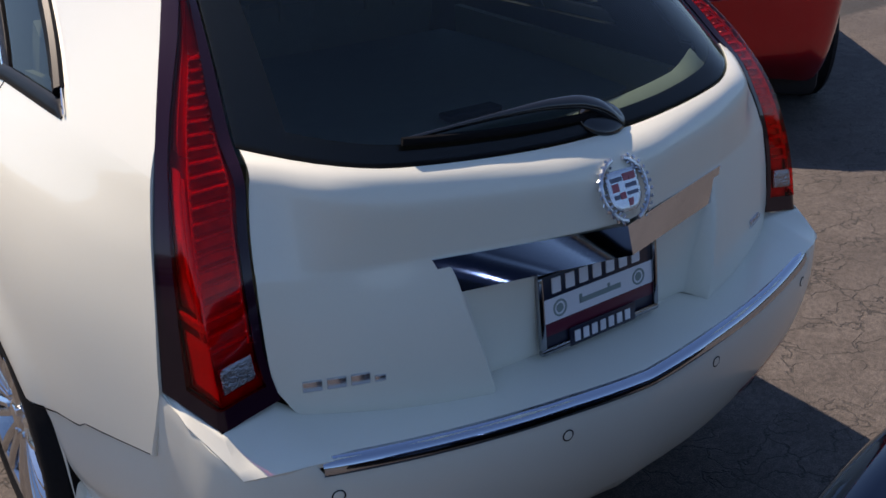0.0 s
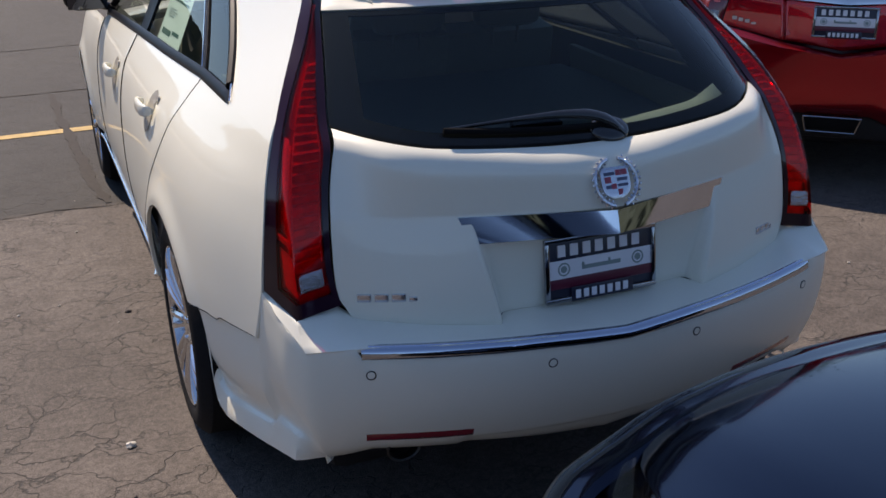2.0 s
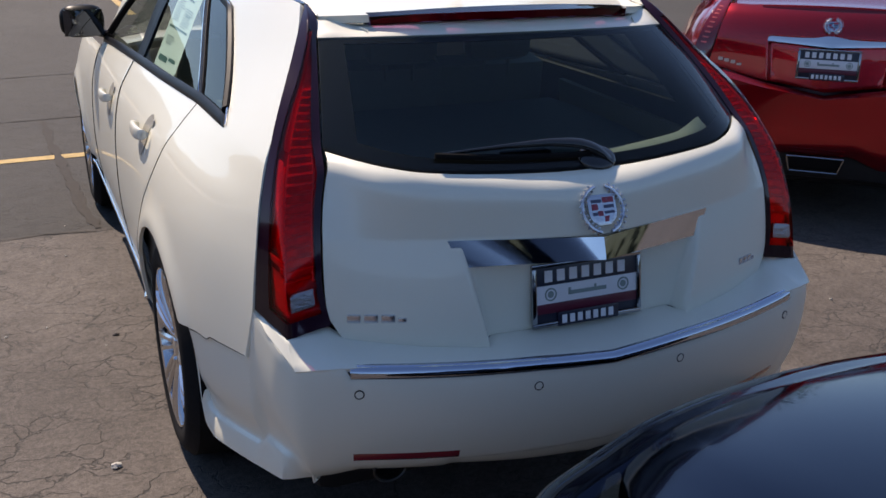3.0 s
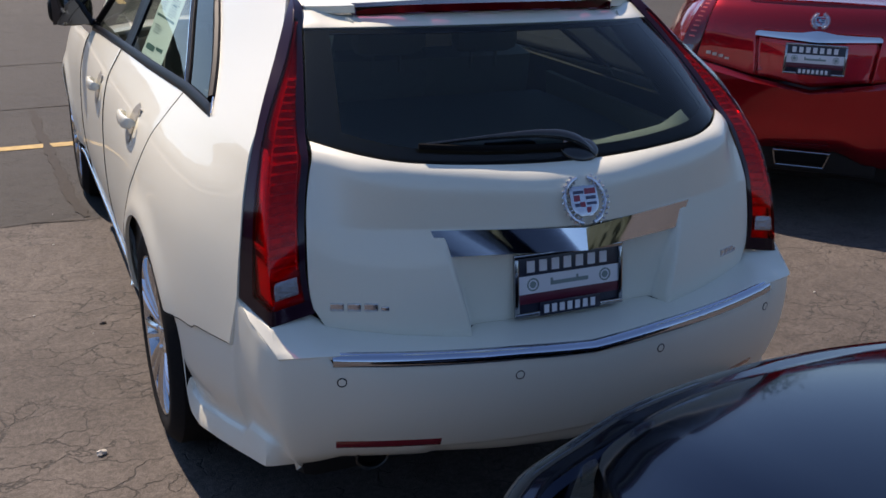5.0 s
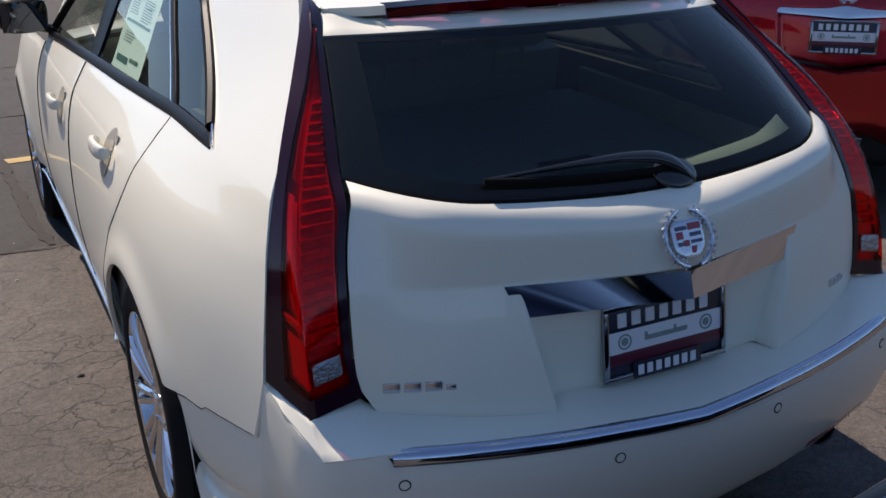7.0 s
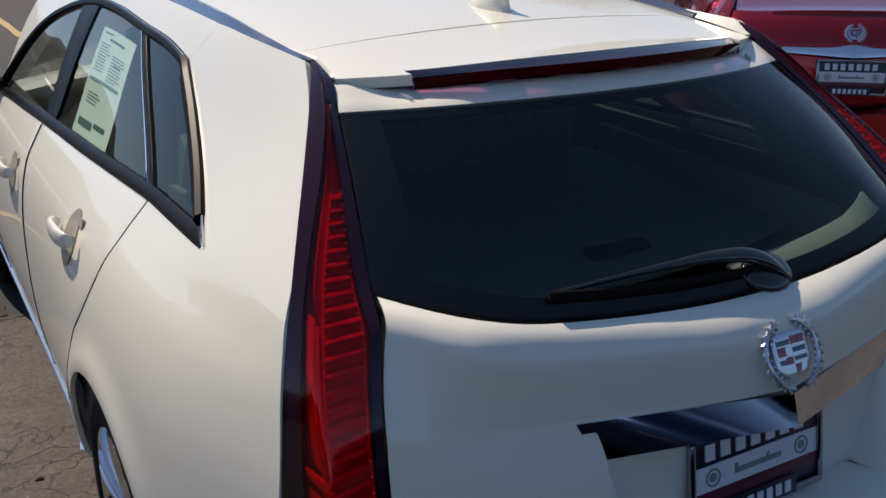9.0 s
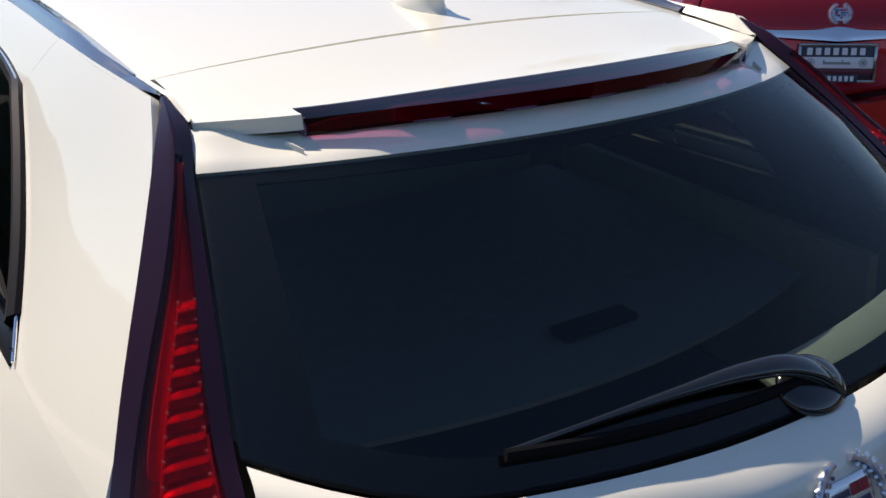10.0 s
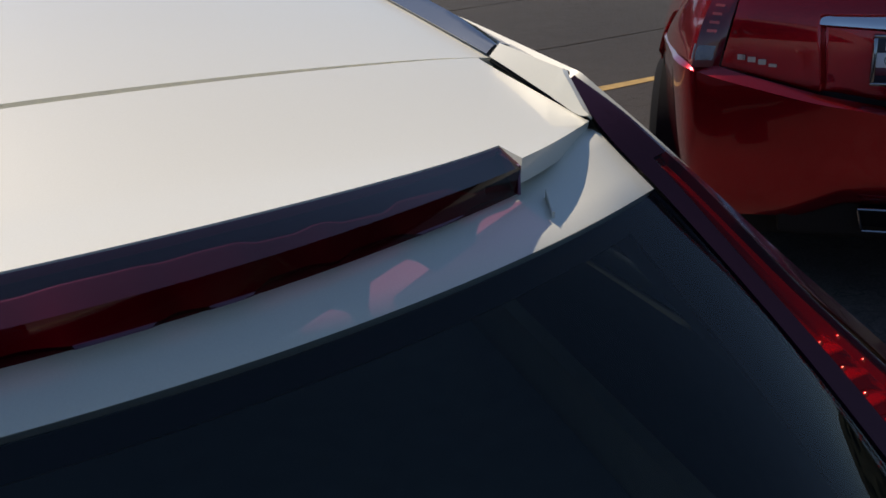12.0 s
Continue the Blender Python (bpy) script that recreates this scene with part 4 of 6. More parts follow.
sheet(g, flap, 4, 4, 0.002, inside=(0, 0.6, 0.5))
part("tow_cover", g, WHITE, bumper, "white tow eye cover")

# exhaust tips, their metal darkened for the shadow they sit in
for s, _ in SIDES:
    g = bmesh.new()
    prof = [(0.0, 0.034), (-0.005, 0.036), (-0.008, 0.033), (-0.005, 0.030), (0.09, 0.029), (0.09, 0.034)]
    lathe(g, prof, 32)
    m = pose(s * 0.525, 0.150, 0.374, 0, 0, 90)
    for v in g.verts:
        v.co = m @ Vector((v.co.x, v.co.y * 1.25, v.co.z))
    ex = part("exhaust_tip", g, TIP_SHADE, wagon, "metal exhaust tip darkened for the shadow behind the bumper")
    g = bmesh.new()
    lathe(g, [(0.02, 0.0), (0.02, 0.0295)], 24)
    for v in g.verts:
        v.co = m @ Vector((v.co.x, v.co.y * 1.25, v.co.z))
    part("exhaust_bore", g, GAP, ex, "black disc painting the shade inside the tip")
# underbody and inner arches
bm = bmesh.new()
box(bm, (-0.66, 0.34, 0.20), (0.66, 4.55, 0.42), 0.05)
box(bm, (-0.62, 0.16, 0.36), (0.62, 0.40, 0.46), 0.03)
part("underbody", bm, PLASTIC, wagon, "black underbody and valance")
for s, _ in SIDES:
    for ay, az in ARCHES:
        g = bmesh.new()
        sheet(g, lambda u, v: (s * lerp(0.60, 0.872, v), ay + (ARCH_R - 0.004) * math.cos(math.pi * lerp(-0.06, 1.06, u)), az + (ARCH_R - 0.004) * math.sin(math.pi * lerp(-0.06, 1.06, u))), 30, 3, 0.006, inside=(0, ay, 2))
        sheet(g, lambda u, v: (s * 0.60, ay + (ARCH_R - 0.004) * v * math.cos(math.pi * lerp(-0.06, 1.06, u)), az + (ARCH_R - 0.004) * v * math.sin(math.pi * lerp(-0.06, 1.06, u))), 30, 1, 0.006, inside=(0, ay, az))
        part("wheel_arch_liner", g, GAP, wagon, "black wheel arch liner")

# tail lamps
for s, _ in SIDES:
    def lampf(u, v, k=0.0, e=0.0):
        o, r, i = LAMP_OUT(v), LAMP_RIDGE(v), LAMP_IN(v)
        # rounded ridge between the outer and inner flanks
        if u < 0.5:
            a = lerp(o, r, u * 2)
        else:
            a = lerp(r, i, u * 2 - 1)
        b = (1 - u) ** 2 * o + 2 * u * (1 - u) * (2 * r - 0.5 * o - 0.5 * i) + u * u * i
        w = max(0, 1 - abs(u - 0.5) / 0.18)
        c = lerp(a, lerp(a, b, 0.5), w * 0.5)
        nrm = np.array((0.55, -0.8, 0.25)) / 1.0
        c = c + nrm * k
        return (s * c[0], c[1], c[2])

    V0, V1 = 0.036, 0.875
    field0 = table([0.0, 0.44, 0.62, 0.78, 0.90], [0.22, 0.22, 0.32, 0.44, 0.54])
    field1 = table([0.0, 0.40, 0.60, 0.80, 0.90], [0.93, 0.91, 0.83, 0.77, 0.71])
    rung0 = table([0.1, 0.4, 0.67], [0.52, 0.54, 0.60])
    rung1 = table([0.1, 0.4, 0.67], [0.87, 0.84, 0.78])

    def across(a, b, v0, v1, k=0.0):
        return lambda u, v: lampf(lerp(a(lerp(v0, v1, v)), b(lerp(v0, v1, v)), u), lerp(v0, v1, v), k(u, v) if callable(k) else k)

    zero, one = (lambda v: 0.0), (lambda v: 1.0)
    g = bmesh.new()
    for fa, fb, v0, v1, nu, nv in ((zero, field0, 0, 0.995, 8, 44), (field1, one, 0, 0.995, 5, 44), (field0, field1, 0, V0, 14, 3), (field0, field1, V1, 0.995, 10, 8)):
        sheet(g, across(fa, fb, v0, v1), nu, nv, 0.008, inside=(0, 1.2, 0.9), rolled=False)
    lamp = part("tail_lamp", g, LENS_SMOKE, wagon, "tall red tail lamp with a smoked border")
    g = bmesh.new()
    sheet(g, across(field0, field1, V0, V1, 0.0005), 22, 48, 0.0)
    part("lens", g, LENS_RED, lamp, "red lamp lens")
    g = bmesh.new()
    sheet(g, across(field0, field1, V0, V1, -0.020), 20, 40, 0.0)
    part("reflector_bowl", g, LAMP_BACK, lamp, "red reflector inside the lamp")
    for k in range(21):
        v0 = lerp(0.135, 0.655, k / 20)
        g = bmesh.new()
        sheet(g, across(rung0, rung1, v0, v0 + 0.009, lambda u, v: -0.004 - 0.013 * v), 4, 2, 0.003, inside=(0, 1.2, 0.9))
        part("led_shelf", g, LAMP_RED, lamp)
        for edge in (rung0, rung1):
            g = bmesh.new()
            c = Vector(lampf(edge(v0), v0 + 0.010, -0.002))
            disc_on(g, c, Vector((s * 0.3, -0.85, 0.42)).normalized(), 0.0, 0.0024, 0.002, 10)
            part("led", g, LED_RED, lamp)
    for e0, e1, v0, v1 in ((-0.03, 0.0, 0.12, 0.67), (0.0, 0.03, 0.12, 0.50)):
        g = bmesh.new()
        edge = rung0 if e0 < 0 else rung1
        sheet(g, across(lambda v: edge(v) + e0, lambda v: edge(v) + e1, v0, v1, -0.008), 3, 30, 0.006, inside=(0, 1.2, 0.9))
        part("light_guide", g, LAMP_RED, lamp, "vertical red light guide")
    g = bmesh.new()
    sheet(g, lambda u, v: lampf(lerp(0.42, 0.45, u), lerp(0.15, 0.42, v), -0.006), 3, 24, 0.006, inside=(0, 1.2, 0.9))
    part("light_guide", g, LAMP_RED, lamp, "vertical red light guide")
    g = bmesh.new()
    sheet(g, across(lambda v: field0(v) + 0.03, lambda v: min(rung0(v) - 0.04, field1(v)), 0.46, 0.86, lambda u, v: -0.008 - 0.010 * abs(2 * u - 1)), 10, 22, 0.004, inside=(0, 1.2, 0.9))
    part("upper_guide", g, GUIDE_RED, lamp, "smooth red upper light guide")
    for w0, w1, v0, v1, k0 in ((0.25, 0.40, 0.19, 0.43, -0.012), (0.24, 0.50, 0.165, 0.182, -0.005), (0.26, 0.50, 0.045, 0.15, -0.012)):
        g = bmesh.new()
        sheet(g, lambda u, v: lampf(lerp(w0, w1, u), lerp(v0, v1, v), k0 + 0.006 * v), 8, 8, 0.004, inside=(0, 1.2, 0.9))
        part("side_marker", g, LAMP_RED, lamp, "bright red side marker chamber")
    g = bmesh.new()
    sheet(g, lambda u, v: lampf(lerp(0.57, 0.89, u), lerp(0.058, 0.104, v), 0.002), 8, 6, 0.004, inside=(0, 1.2, 0.9))
    part("reversing_lens", g, LAMP_CLEAR, lamp, "clear reversing lamp lens")

# tailgate trim: chrome bar, emblem, plate, wiper, badges
for s, _ in SIDES:
    g = bmesh.new()

    def barf(u, v):
        a = u * lerp(0.341, 0.372, v)
        y = lerp(0.0600 + 0.267 * a, 0.0770 + 0.242 * a, v)
        return (s * a, y, lerp(lerp(0.8785, 0.872, u), lerp(0.931, 0.9375, u), v))

    sheet(g, barf, 24, 8, 0.03, inside=(0, 0.5, 0.91), rolled=False)
    part("chrome_bar", g, BARCHROME, tailgate, "chrome handle bar with a centre crease")


def plate(parent, mw):
    """Dealer plate in a chrome and black surround, lettering as bars; facing -y, centred on its middle."""
    def put(name, boxes, material, owner, label="", bevel=0.0006):
        g = bmesh.new()
        for lo, hi in boxes:
            box(g, lo, hi, bevel, mw)
        return part(name, g, material, owner, label)

    pl = put("number_plate", [((-0.152, 0.0, -0.076), (0.152, 0.003, 0.076))], PLATE_NAVY, parent, "dealer plate in a dark surround with plain bars")
    put("plate_surround", [((-0.158, -0.006, 0.070), (0.158, 0.006, 0.081)), ((-0.158, -0.006, -0.081), (0.158, 0.006, -0.070)), ((-0.158, -0.006, -0.070), (-0.145, 0.006, 0.070)), ((0.145, -0.006, -0.070), (0.158, 0.006, 0.070))], SATIN, pl, "bright metal surround", 0.003)
    put("white_band", [((-0.1445, -0.002, -0.022), (0.1445, 0.001, 0.024))], PLATE_WHITE, pl, "white band")
    put("maroon_band", [((-0.1445, -0.002, -0.047), (0.1445, 0.001, -0.0225))], PLATE_MAROON, pl, "maroon band")
    # a row of plain upright bars stands in for each line of capitals
    for k in range(7):
        put("upper_bar", [((-0.121 + 0.035 * k, -0.003, 0.033), (-0.121 + 0.035 * k + 0.021, 0.0, 0.062))], PLATE_WHITE, pl, "", 0.0)
    put("lower_panel", [((-0.088, -0.007, -0.082), (0.088, -0.004, -0.046))], PLATE_NAVY, pl, "dark lower name panel")
    for k in range(7):
        put("lower_bar", [((-0.077 + 0.0225 * k, -0.009, -0.075), (-0.077 + 0.0225 * k + 0.0135, -0.006, -0.054))], PLATE_WHITE, pl, "", 0.0)
    put("script_bar", [((-0.055, -0.003, -0.006), (0.055, 0.0, 0.004)), ((-0.055, -0.003, -0.006), (-0.048, 0.0, 0.012)), ((0.02, -0.003, -0.004), (0.026, 0.0, 0.012))], INK_GREY, pl, "grey script bar", 0.0)
    for x in (-0.105, 0.105):
        g = bmesh.new()
        c = mw @ Vector((x, -0.002, 0.001))
        n = (mw.to_3x3() @ Vector((0, -1, 0))).normalized()
        disc_on(g, c, n, 0.013, 0.017, 0.001)
        disc_on(g, c, n, 0.0, 0.009, 0.001)
        part("round_mark", g, INK_GREY, pl, "round grey mark")
    return pl


plate(tailgate, pose(0, 0.136, 0.774, -8.3, 0, 0))


def emblem(parent, c, n, r):
    """Ring wreath round a small quartered shield, plain."""
    rot = n.to_track_quat("Z", "Y").to_matrix().to_4x4()
    m = Matrix.Translation(c) @ rot
    g = bmesh.new()
    for a0, a1 in ((-1.32, 1.32), (math.pi - 1.32, math.pi + 1.32)):
        pts = [m @ Vector((r * math.cos(a), r * 1.02 * math.sin(a), 0.006)) for a in np.linspace(a0, a1, 22)]
        tube(g, pts, 0.0048, 8)
    for k in range(22):
        a = lerp(-1.1, 1.1, (k % 11) / 10) + (math.pi if k > 10 else 0)
        for d in (-1, 1):
            p = m @ Vector(((r + d * 0.006) * math.cos(a), (r + d * 0.006) * 1.02 * math.sin(a), 0.010))
            q = m @ Vector(((r + d * 0.009) * math.cos(a + 0.07), (r + d * 0.009) * 1.02 * math.sin(a + 0.07), 0.008))
            tube(g, [p, q], 0.0026, 6)
    wreath = part("emblem", g, BRIGHT, parent, "chrome wreath emblem with a small shield")
    w, h = r * 0.62, r * 0.60

    def shield(u, v, k):
        b = v
        half = w * (1.0 if b > 0.45 else math.sqrt(max(0, 1 - ((0.45 - b) / 0.5) ** 2)))
        return m @ Vector(((2 * u - 1) * half * k, (v - 0.52) * 2 * h * k, 0.007))

    g = bmesh.new()
    sheet(g, lambda u, v: tuple(shield(u, v, 1.12)), 12, 12, 0.004, inside=tuple(c - n))
    part("shield", g, BRIGHT, wreath, "chrome shield")
    for mt, cells in ((EMBLEM_RED, ((0.06, 0.30, 0.50, 0.72), (0.72, 0.96, 0.74, 0.94), (0.52, 0.72, 0.06, 0.26), (0.28, 0.48, 0.28, 0.46), (0.52, 0.70, 0.74, 0.94))), (EMBLEM_DARK, ((0.06, 0.48, 0.76, 0.88), (0.54, 0.94, 0.34, 0.44), (0.06, 0.26, 0.30, 0.42), (0.54, 0.94, 0.54, 0.66)))):
        g = bmesh.new()
        for u0, u1, v0, v1 in cells:
            sheet(g, lambda u, v: tuple(shield(lerp(u0, u1, u), lerp(v0, v1, v), 1.0) + n * 0.0012), 2, 2, 0.001, inside=tuple(c - n))
        part("shield_field", g, mt, wreath)


emblem(tailgate, Vector((0, hatch_y(0, 0.994) - 0.003, 0.994)), Vector((0, -1, 0.50)).normalized(), 0.056)

# model badges as plain chrome bars
for x0, w, z in ((-0.607, 0.032, 0.752), (0.505, 0.018, 0.757)):
    for k in range(4):
        ww = w * (0.6 if k == 3 else 1.0)
        xa = x0 + k * w * 1.16
        ang = math.degrees(math.atan((hatch_y(xa + ww, z) - hatch_y(xa, z)) / ww))
        g = bmesh.new()
        box(g, (0, -0.003, 0.0), (ww, 0.003, 0.011 if k == 3 else 0.019), 0.0012, pose(xa, hatch_y(xa, z + 0.008), z, 0, 0, ang))
        part("model_badge", g, BRIGHT, tailgate, "small chrome badge bar")

# rear wiper
g = bmesh.new()


def gpos(u, v, k):
    p = Vector(rear_glass(u, v))
    return p + Vector((0, -0.6, 0.8)) * k


def wp(x, v, k):
    return tuple(gpos(0.5 + x / 1.2, v, k))


arm = curve([wp(0.070, 0.012, 0.004), wp(0.045, 0.060, 0.016), wp(0.0, 0.104, 0.024), wp(-0.06, 0.126, 0.025), wp(-0.16, 0.130, 0.021), wp(-0.27, 0.114, 0.015), wp(-0.372, 0.085, 0.009)])


def arm_f(u, v):
    a = 6.2832 * u
    wide, high = lerp(0.038, 0.007, smooth(v * 1.15) ** 0.6), lerp(0.012, 0.004, v ** 0.7)
    p = arm(v)
    e = lambda q: math.copysign(abs(q) ** 0.75, q)
    return tuple(p + np.array((0, -0.6, 0.8)) * high * e(math.sin(a)) + np.array((0, 0.8, 0.6)) * wide * 0.5 * e(math.cos(a)))


sheet(g, arm_f, 16, 44)
wiper = part("wiper", g, GLOSSBLACK, wagon, "black rear wiper resting on the glass")
g = bmesh.new()


def cap_f(u, v):
    a = 6.2832 * u
    r = math.cos(v * math.pi / 2)
    c = Vector(wp(0.040, 0.045, 0.0))
    return tuple(c + Vector((1, 0, 0)) * 0.052 * r * math.cos(a) + Vector((0, 0.8, 0.6)) * 0.040 * r * math.sin(a) + Vector((0, -0.6, 0.8)) * 0.014 * math.sin(v * math.pi / 2) ** 0.8)


sheet(g, cap_f, 24, 8)
part("wiper_pivot", g, GLOSSBLACK, wiper, "black wiper pivot cover")
g = bmesh.new()
tube(g, [wp(x, lerp(0.078, 0.062, (x + 0.380) / 0.40), 0.010) for x in np.linspace(-0.376, 0.02, 16)], 0.0055, 8, flat=1.4)
part("wiper_blade", g, GAP, wiper, "black rubber wiper blade")


# load cover with its black grip
bm = bmesh.new()
sheet(bm, lambda u, v: ((2 * u - 1) * lerp(0.55, 0.62, v), lerp(0.50, 1.44, v) + 0.10 * (2 * u - 1) ** 2 * (1 - v), 0.985 + 0.012 * math.sin(math.pi * v)), 16, 12, 0.008, inside=(0, 1, 0.2))
cover = part("load_cover", bm, COVER, wagon, "dark grey load cover behind the seats")
bm = bmesh.new()
box(bm, (0.0, 0.60, 0.995), (0.15, 0.645, 1.010), 0.005)
part("cover_grip", bm, GAP, cover, "black grip of the load cover")


# wheels
def wheel(name, parent, x, y, z, s, spokes=10, rr=0.252, tr=0.350):
    """Alloy wheel with tyre; x is the outer face, s the side it looks to."""
    g = bmesh.new()
    prof = [(-0.225, rr), (-0.235, rr + 0.02), (-0.228, tr - 0.035), (-0.205, tr - 0.004), (-0.12, tr), (-0.035, tr - 0.004), (-0.010, tr - 0.030), (-0.002, (rr + tr) / 2), (-0.004, rr + 0.014), (-0.014, rr + 0.002), (-0.03, rr)]
    lathe(g, prof, 64)
    m = Matrix.Translation((x, y, z)) @ Matrix.Diagonal((s, 1, 1, 1))

    def put(nm, g, mt, owner, lab=""):
        for v in g.verts:
            v.co = m @ v.co
        return part(nm, g, mt, owner, lab)

    tyre = put("tyre", g, RUBBER, parent, "black low-profile tyre")
    g = bmesh.new()
    lathe(g, [(-0.03, rr + 0.001), (-0.014, rr + 0.004), (-0.008, rr), (-0.012, rr - 0.008), (-0.03, rr - 0.016), (-0.12, rr - 0.03), (-0.20, rr - 0.02)], 64)
    for k in range(spokes):
        for d in (-1, 1):
            a = 6.2832 * (k + 0.5) / spokes + d * 0.105
            ca, sa = math.cos(a), math.sin(a)
            a2 = 6.2832 * (k + 0.5) / spokes + d * 0.13
            pts = [(-0.040, 0.055), (-0.028, 0.11), (-0.018, 0.17), (-0.014, 0.215), (-0.016, rr - 0.006)]
            pp = []
            for i, (o, r) in enumerate(pts):
                aa = lerp(a2, a, i / 4)
                pp.append((o, r * math.cos(aa), r * math.sin(aa)))
            c = curve(pp)
            tube(g, [c(t) for t in np.linspace(0, 1, 7)], 0.011, 6, flat=1.0, up=(1, 0, 0))
    lathe(g, [(-0.022, 0.0), (-0.022, 0.030), (-0.028, 0.036), (-0.034, 0.072), (-0.07, 0.076)], 40)
    rim = put("rim", g, ALLOY, parent, "polished multi-spoke alloy rim")
    for k in range(5):
        a = 6.2832 * k / 5
        g = bmesh.new()
        lathe(g, [(-0.020, 0.0), (-0.020, 0.008), (-0.036, 0.009)], 6, center=(0, 0.054 * math.cos(a), 0.054 * math.sin(a)))
        put("wheel_nut", g, CHROME, parent)
    g = bmesh.new()
    lathe(g, [(-0.105, 0.06), (-0.100, 0.165), (-0.120, 0.168), (-0.125, 0.06)], 48)
    put("brake_disc", g, IRON, parent, "brake disc behind the spokes")


def wheel_set(car, places, **k):
    for x, y, z, s in places:
        w = new("wheel")
        w.parent = car
        wheel("wheel", w, x, y, z, s, **k)


wheel_set(wagon, [(s * 0.912, y, 0.350, s) for s in (-1, 1) for y in (1.100, 3.975)])

# door mirrors
for s, _ in SIDES:
    g = bmesh.new()

    def mirr(u, v):
        a = 6.2832 * u
        r = math.sin(math.pi * lerp(0.04, 0.96, v))
        e = lambda q: math.copysign(abs(q) ** 0.65, q)
        return (s * (0.918 + 0.100 * e(math.cos(a)) * r ** 0.6), 3.17 + 0.075 * (2 * v - 1), 1.128 + 0.076 * e(math.sin(a)) * r ** 0.6)

    sheet(g, mirr, 28, 14)
    tube(g, [(s * 0.79, 3.17, 1.055), (s * 0.84, 3.175, 1.07), (s * 0.89, 3.18, 1.085)], 0.028, 10, flat=0.7)
    mi = part("door_mirror", g, TRIM, wagon, "dark door mirror housing")
    g = bmesh.new()
    sheet(g, lambda u, v: (s * lerp(0.832, 1.004, u), 3.094, lerp(1.068, 1.188, v)), 4, 4, 0.003, inside=(0, 4, 1.1))
    part("mirror_glass", g, mat("mirror", (0.08, 0.09, 0.11), 0.02, 1.0) if s < 0 else bpy.data.materials["mirror"], mi, "mirror glass")

# windscreen, bonnet, nose
bm = bmesh.new()
sheet(bm, lambda u, v: ((2 * u - 1) * lerp(0.70, 0.535, v), lerp(3.62, 3.03, v) - 0.22 * (2 * u - 1) ** 2, lerp(1.03, roof_z((2 * u - 1) * 0.535, 3.0) - 0.002, v)), 24, 12, 0.0)
part("windscreen", bm, GLASS, wagon, "clear windscreen")
bm = bmesh.new()
sheet(bm, lambda u, v: ((2 * u - 1) * lerp(0.76, 0.66, v), lerp(3.50, 4.80, v) - 0.12 * (2 * u - 1) ** 2, lerp(1.03, 0.80, v ** 2) - 0.05 * (2 * u - 1) ** 2), 24, 16, 0.015, inside=(0, 4, 0.3))
part("bonnet", bm, WHITE, wagon, "pearl white bonnet")
bm = bmesh.new()
sheet(bm, lambda u, v: ((2 * u - 1) * 0.80, 4.86 - 0.14 * abs(2 * u - 1) ** 2.5 - 0.04 * v, lerp(0.25, 0.79, v)), 24, 10, 0.015, inside=(0, 4, 0.5))
part("front_bumper", bm, WHITE, wagon, "pearl white nose")

# cabin: floor, lining, seats
bm = bmesh.new()
box(bm, (-0.60, 0.42, 0.66), (0.60, 1.50, 0.70), 0.01)
box(bm, (-0.70, 1.45, 0.35), (0.70, 3.50, 0.42), 0.01)
part("cabin_floor", bm, CARPET, wagon, "dark load floor and carpet")
bm = bmesh.new()
sheet(bm, lambda u, v: ((2 * u - 1) * 0.525, lerp(0.86, 3.0, v), roof_z((2 * u - 1) * 0.525, lerp(0.86, 3.0, v)) - 0.035), 12, 20, 0.006, inside=(0, 2, 3))
part("headlining", bm, LINING, wagon, "dark headlining")
for s, _ in SIDES:
    g = bmesh.new()
    sheet(g, lambda u, v: (s * (side_x(lerp(0.55, 3.3, u), lerp(0.5, 1.07, v)) - 0.045), lerp(0.55, 3.3, u), lerp(0.5, 1.07, v)), 30, 8, 0.01, inside=(s * 3, 2, 0.8))
    sheet(g, lambda u, v: (s * (side_x(lerp(0.60, 0.80, u) + 0.12 * v, lerp(1.06, 1.36, v)) - 0.05), lerp(0.58, 0.80, u) + 0.16 * v, lerp(1.06, 1.36, v)), 6, 8, 0.01, inside=(s * 3, 1, 1.2))
    part("side_lining", g, LINING, wagon, "dark side lining")
    g = bmesh.new()
    sheet(g, lambda u, v: (s * (lerp(0.56, 0.66, u) - 0.03 * v), lerp(0.46, 1.40, u), lerp(0.70, 1.06, v)), 10, 8, 0.02, inside=(s * 3, 1, 0.8))
    part("load_bay_trim", g, TAN, wagon, "pale load bay side trim")


def seat(x, y, w, parent):
    g = bmesh.new()
    sheet(g, lambda u, v: (x + (2 * u - 1) * w * (1 - 0.12 * v * v), y + 0.02 - 0.14 * v + 0.02 * (2 * u - 1) ** 2, 0.62 + 0.50 * v), 10, 12, 0.10, inside=(x, y + 1, 0.9))
    box(g, (x - w, y, 0.50), (x + w, y + 0.50, 0.64), 0.04)
    st = part("seat", g, LEATHER, parent, "tan leather seat")
    g = bmesh.new()
    box(g, (x - 0.13, y - 0.17, 1.14), (x + 0.13, y - 0.08, 1.32), 0.04)
    for d in (-0.05, 0.05):
        tube(g, [(x + d, y - 0.12, 1.08), (x + d, y - 0.12, 1.16)], 0.006, 6)
    part("headrest", g, LEATHER, st, "padded headrest")


for x in (-0.38, 0.0, 0.38):
    seat(x, 1.55, 0.20 if x == 0 else 0.24, wagon)
for x in (-0.37, 0.37):
    seat(x, 2.55, 0.25, wagon)

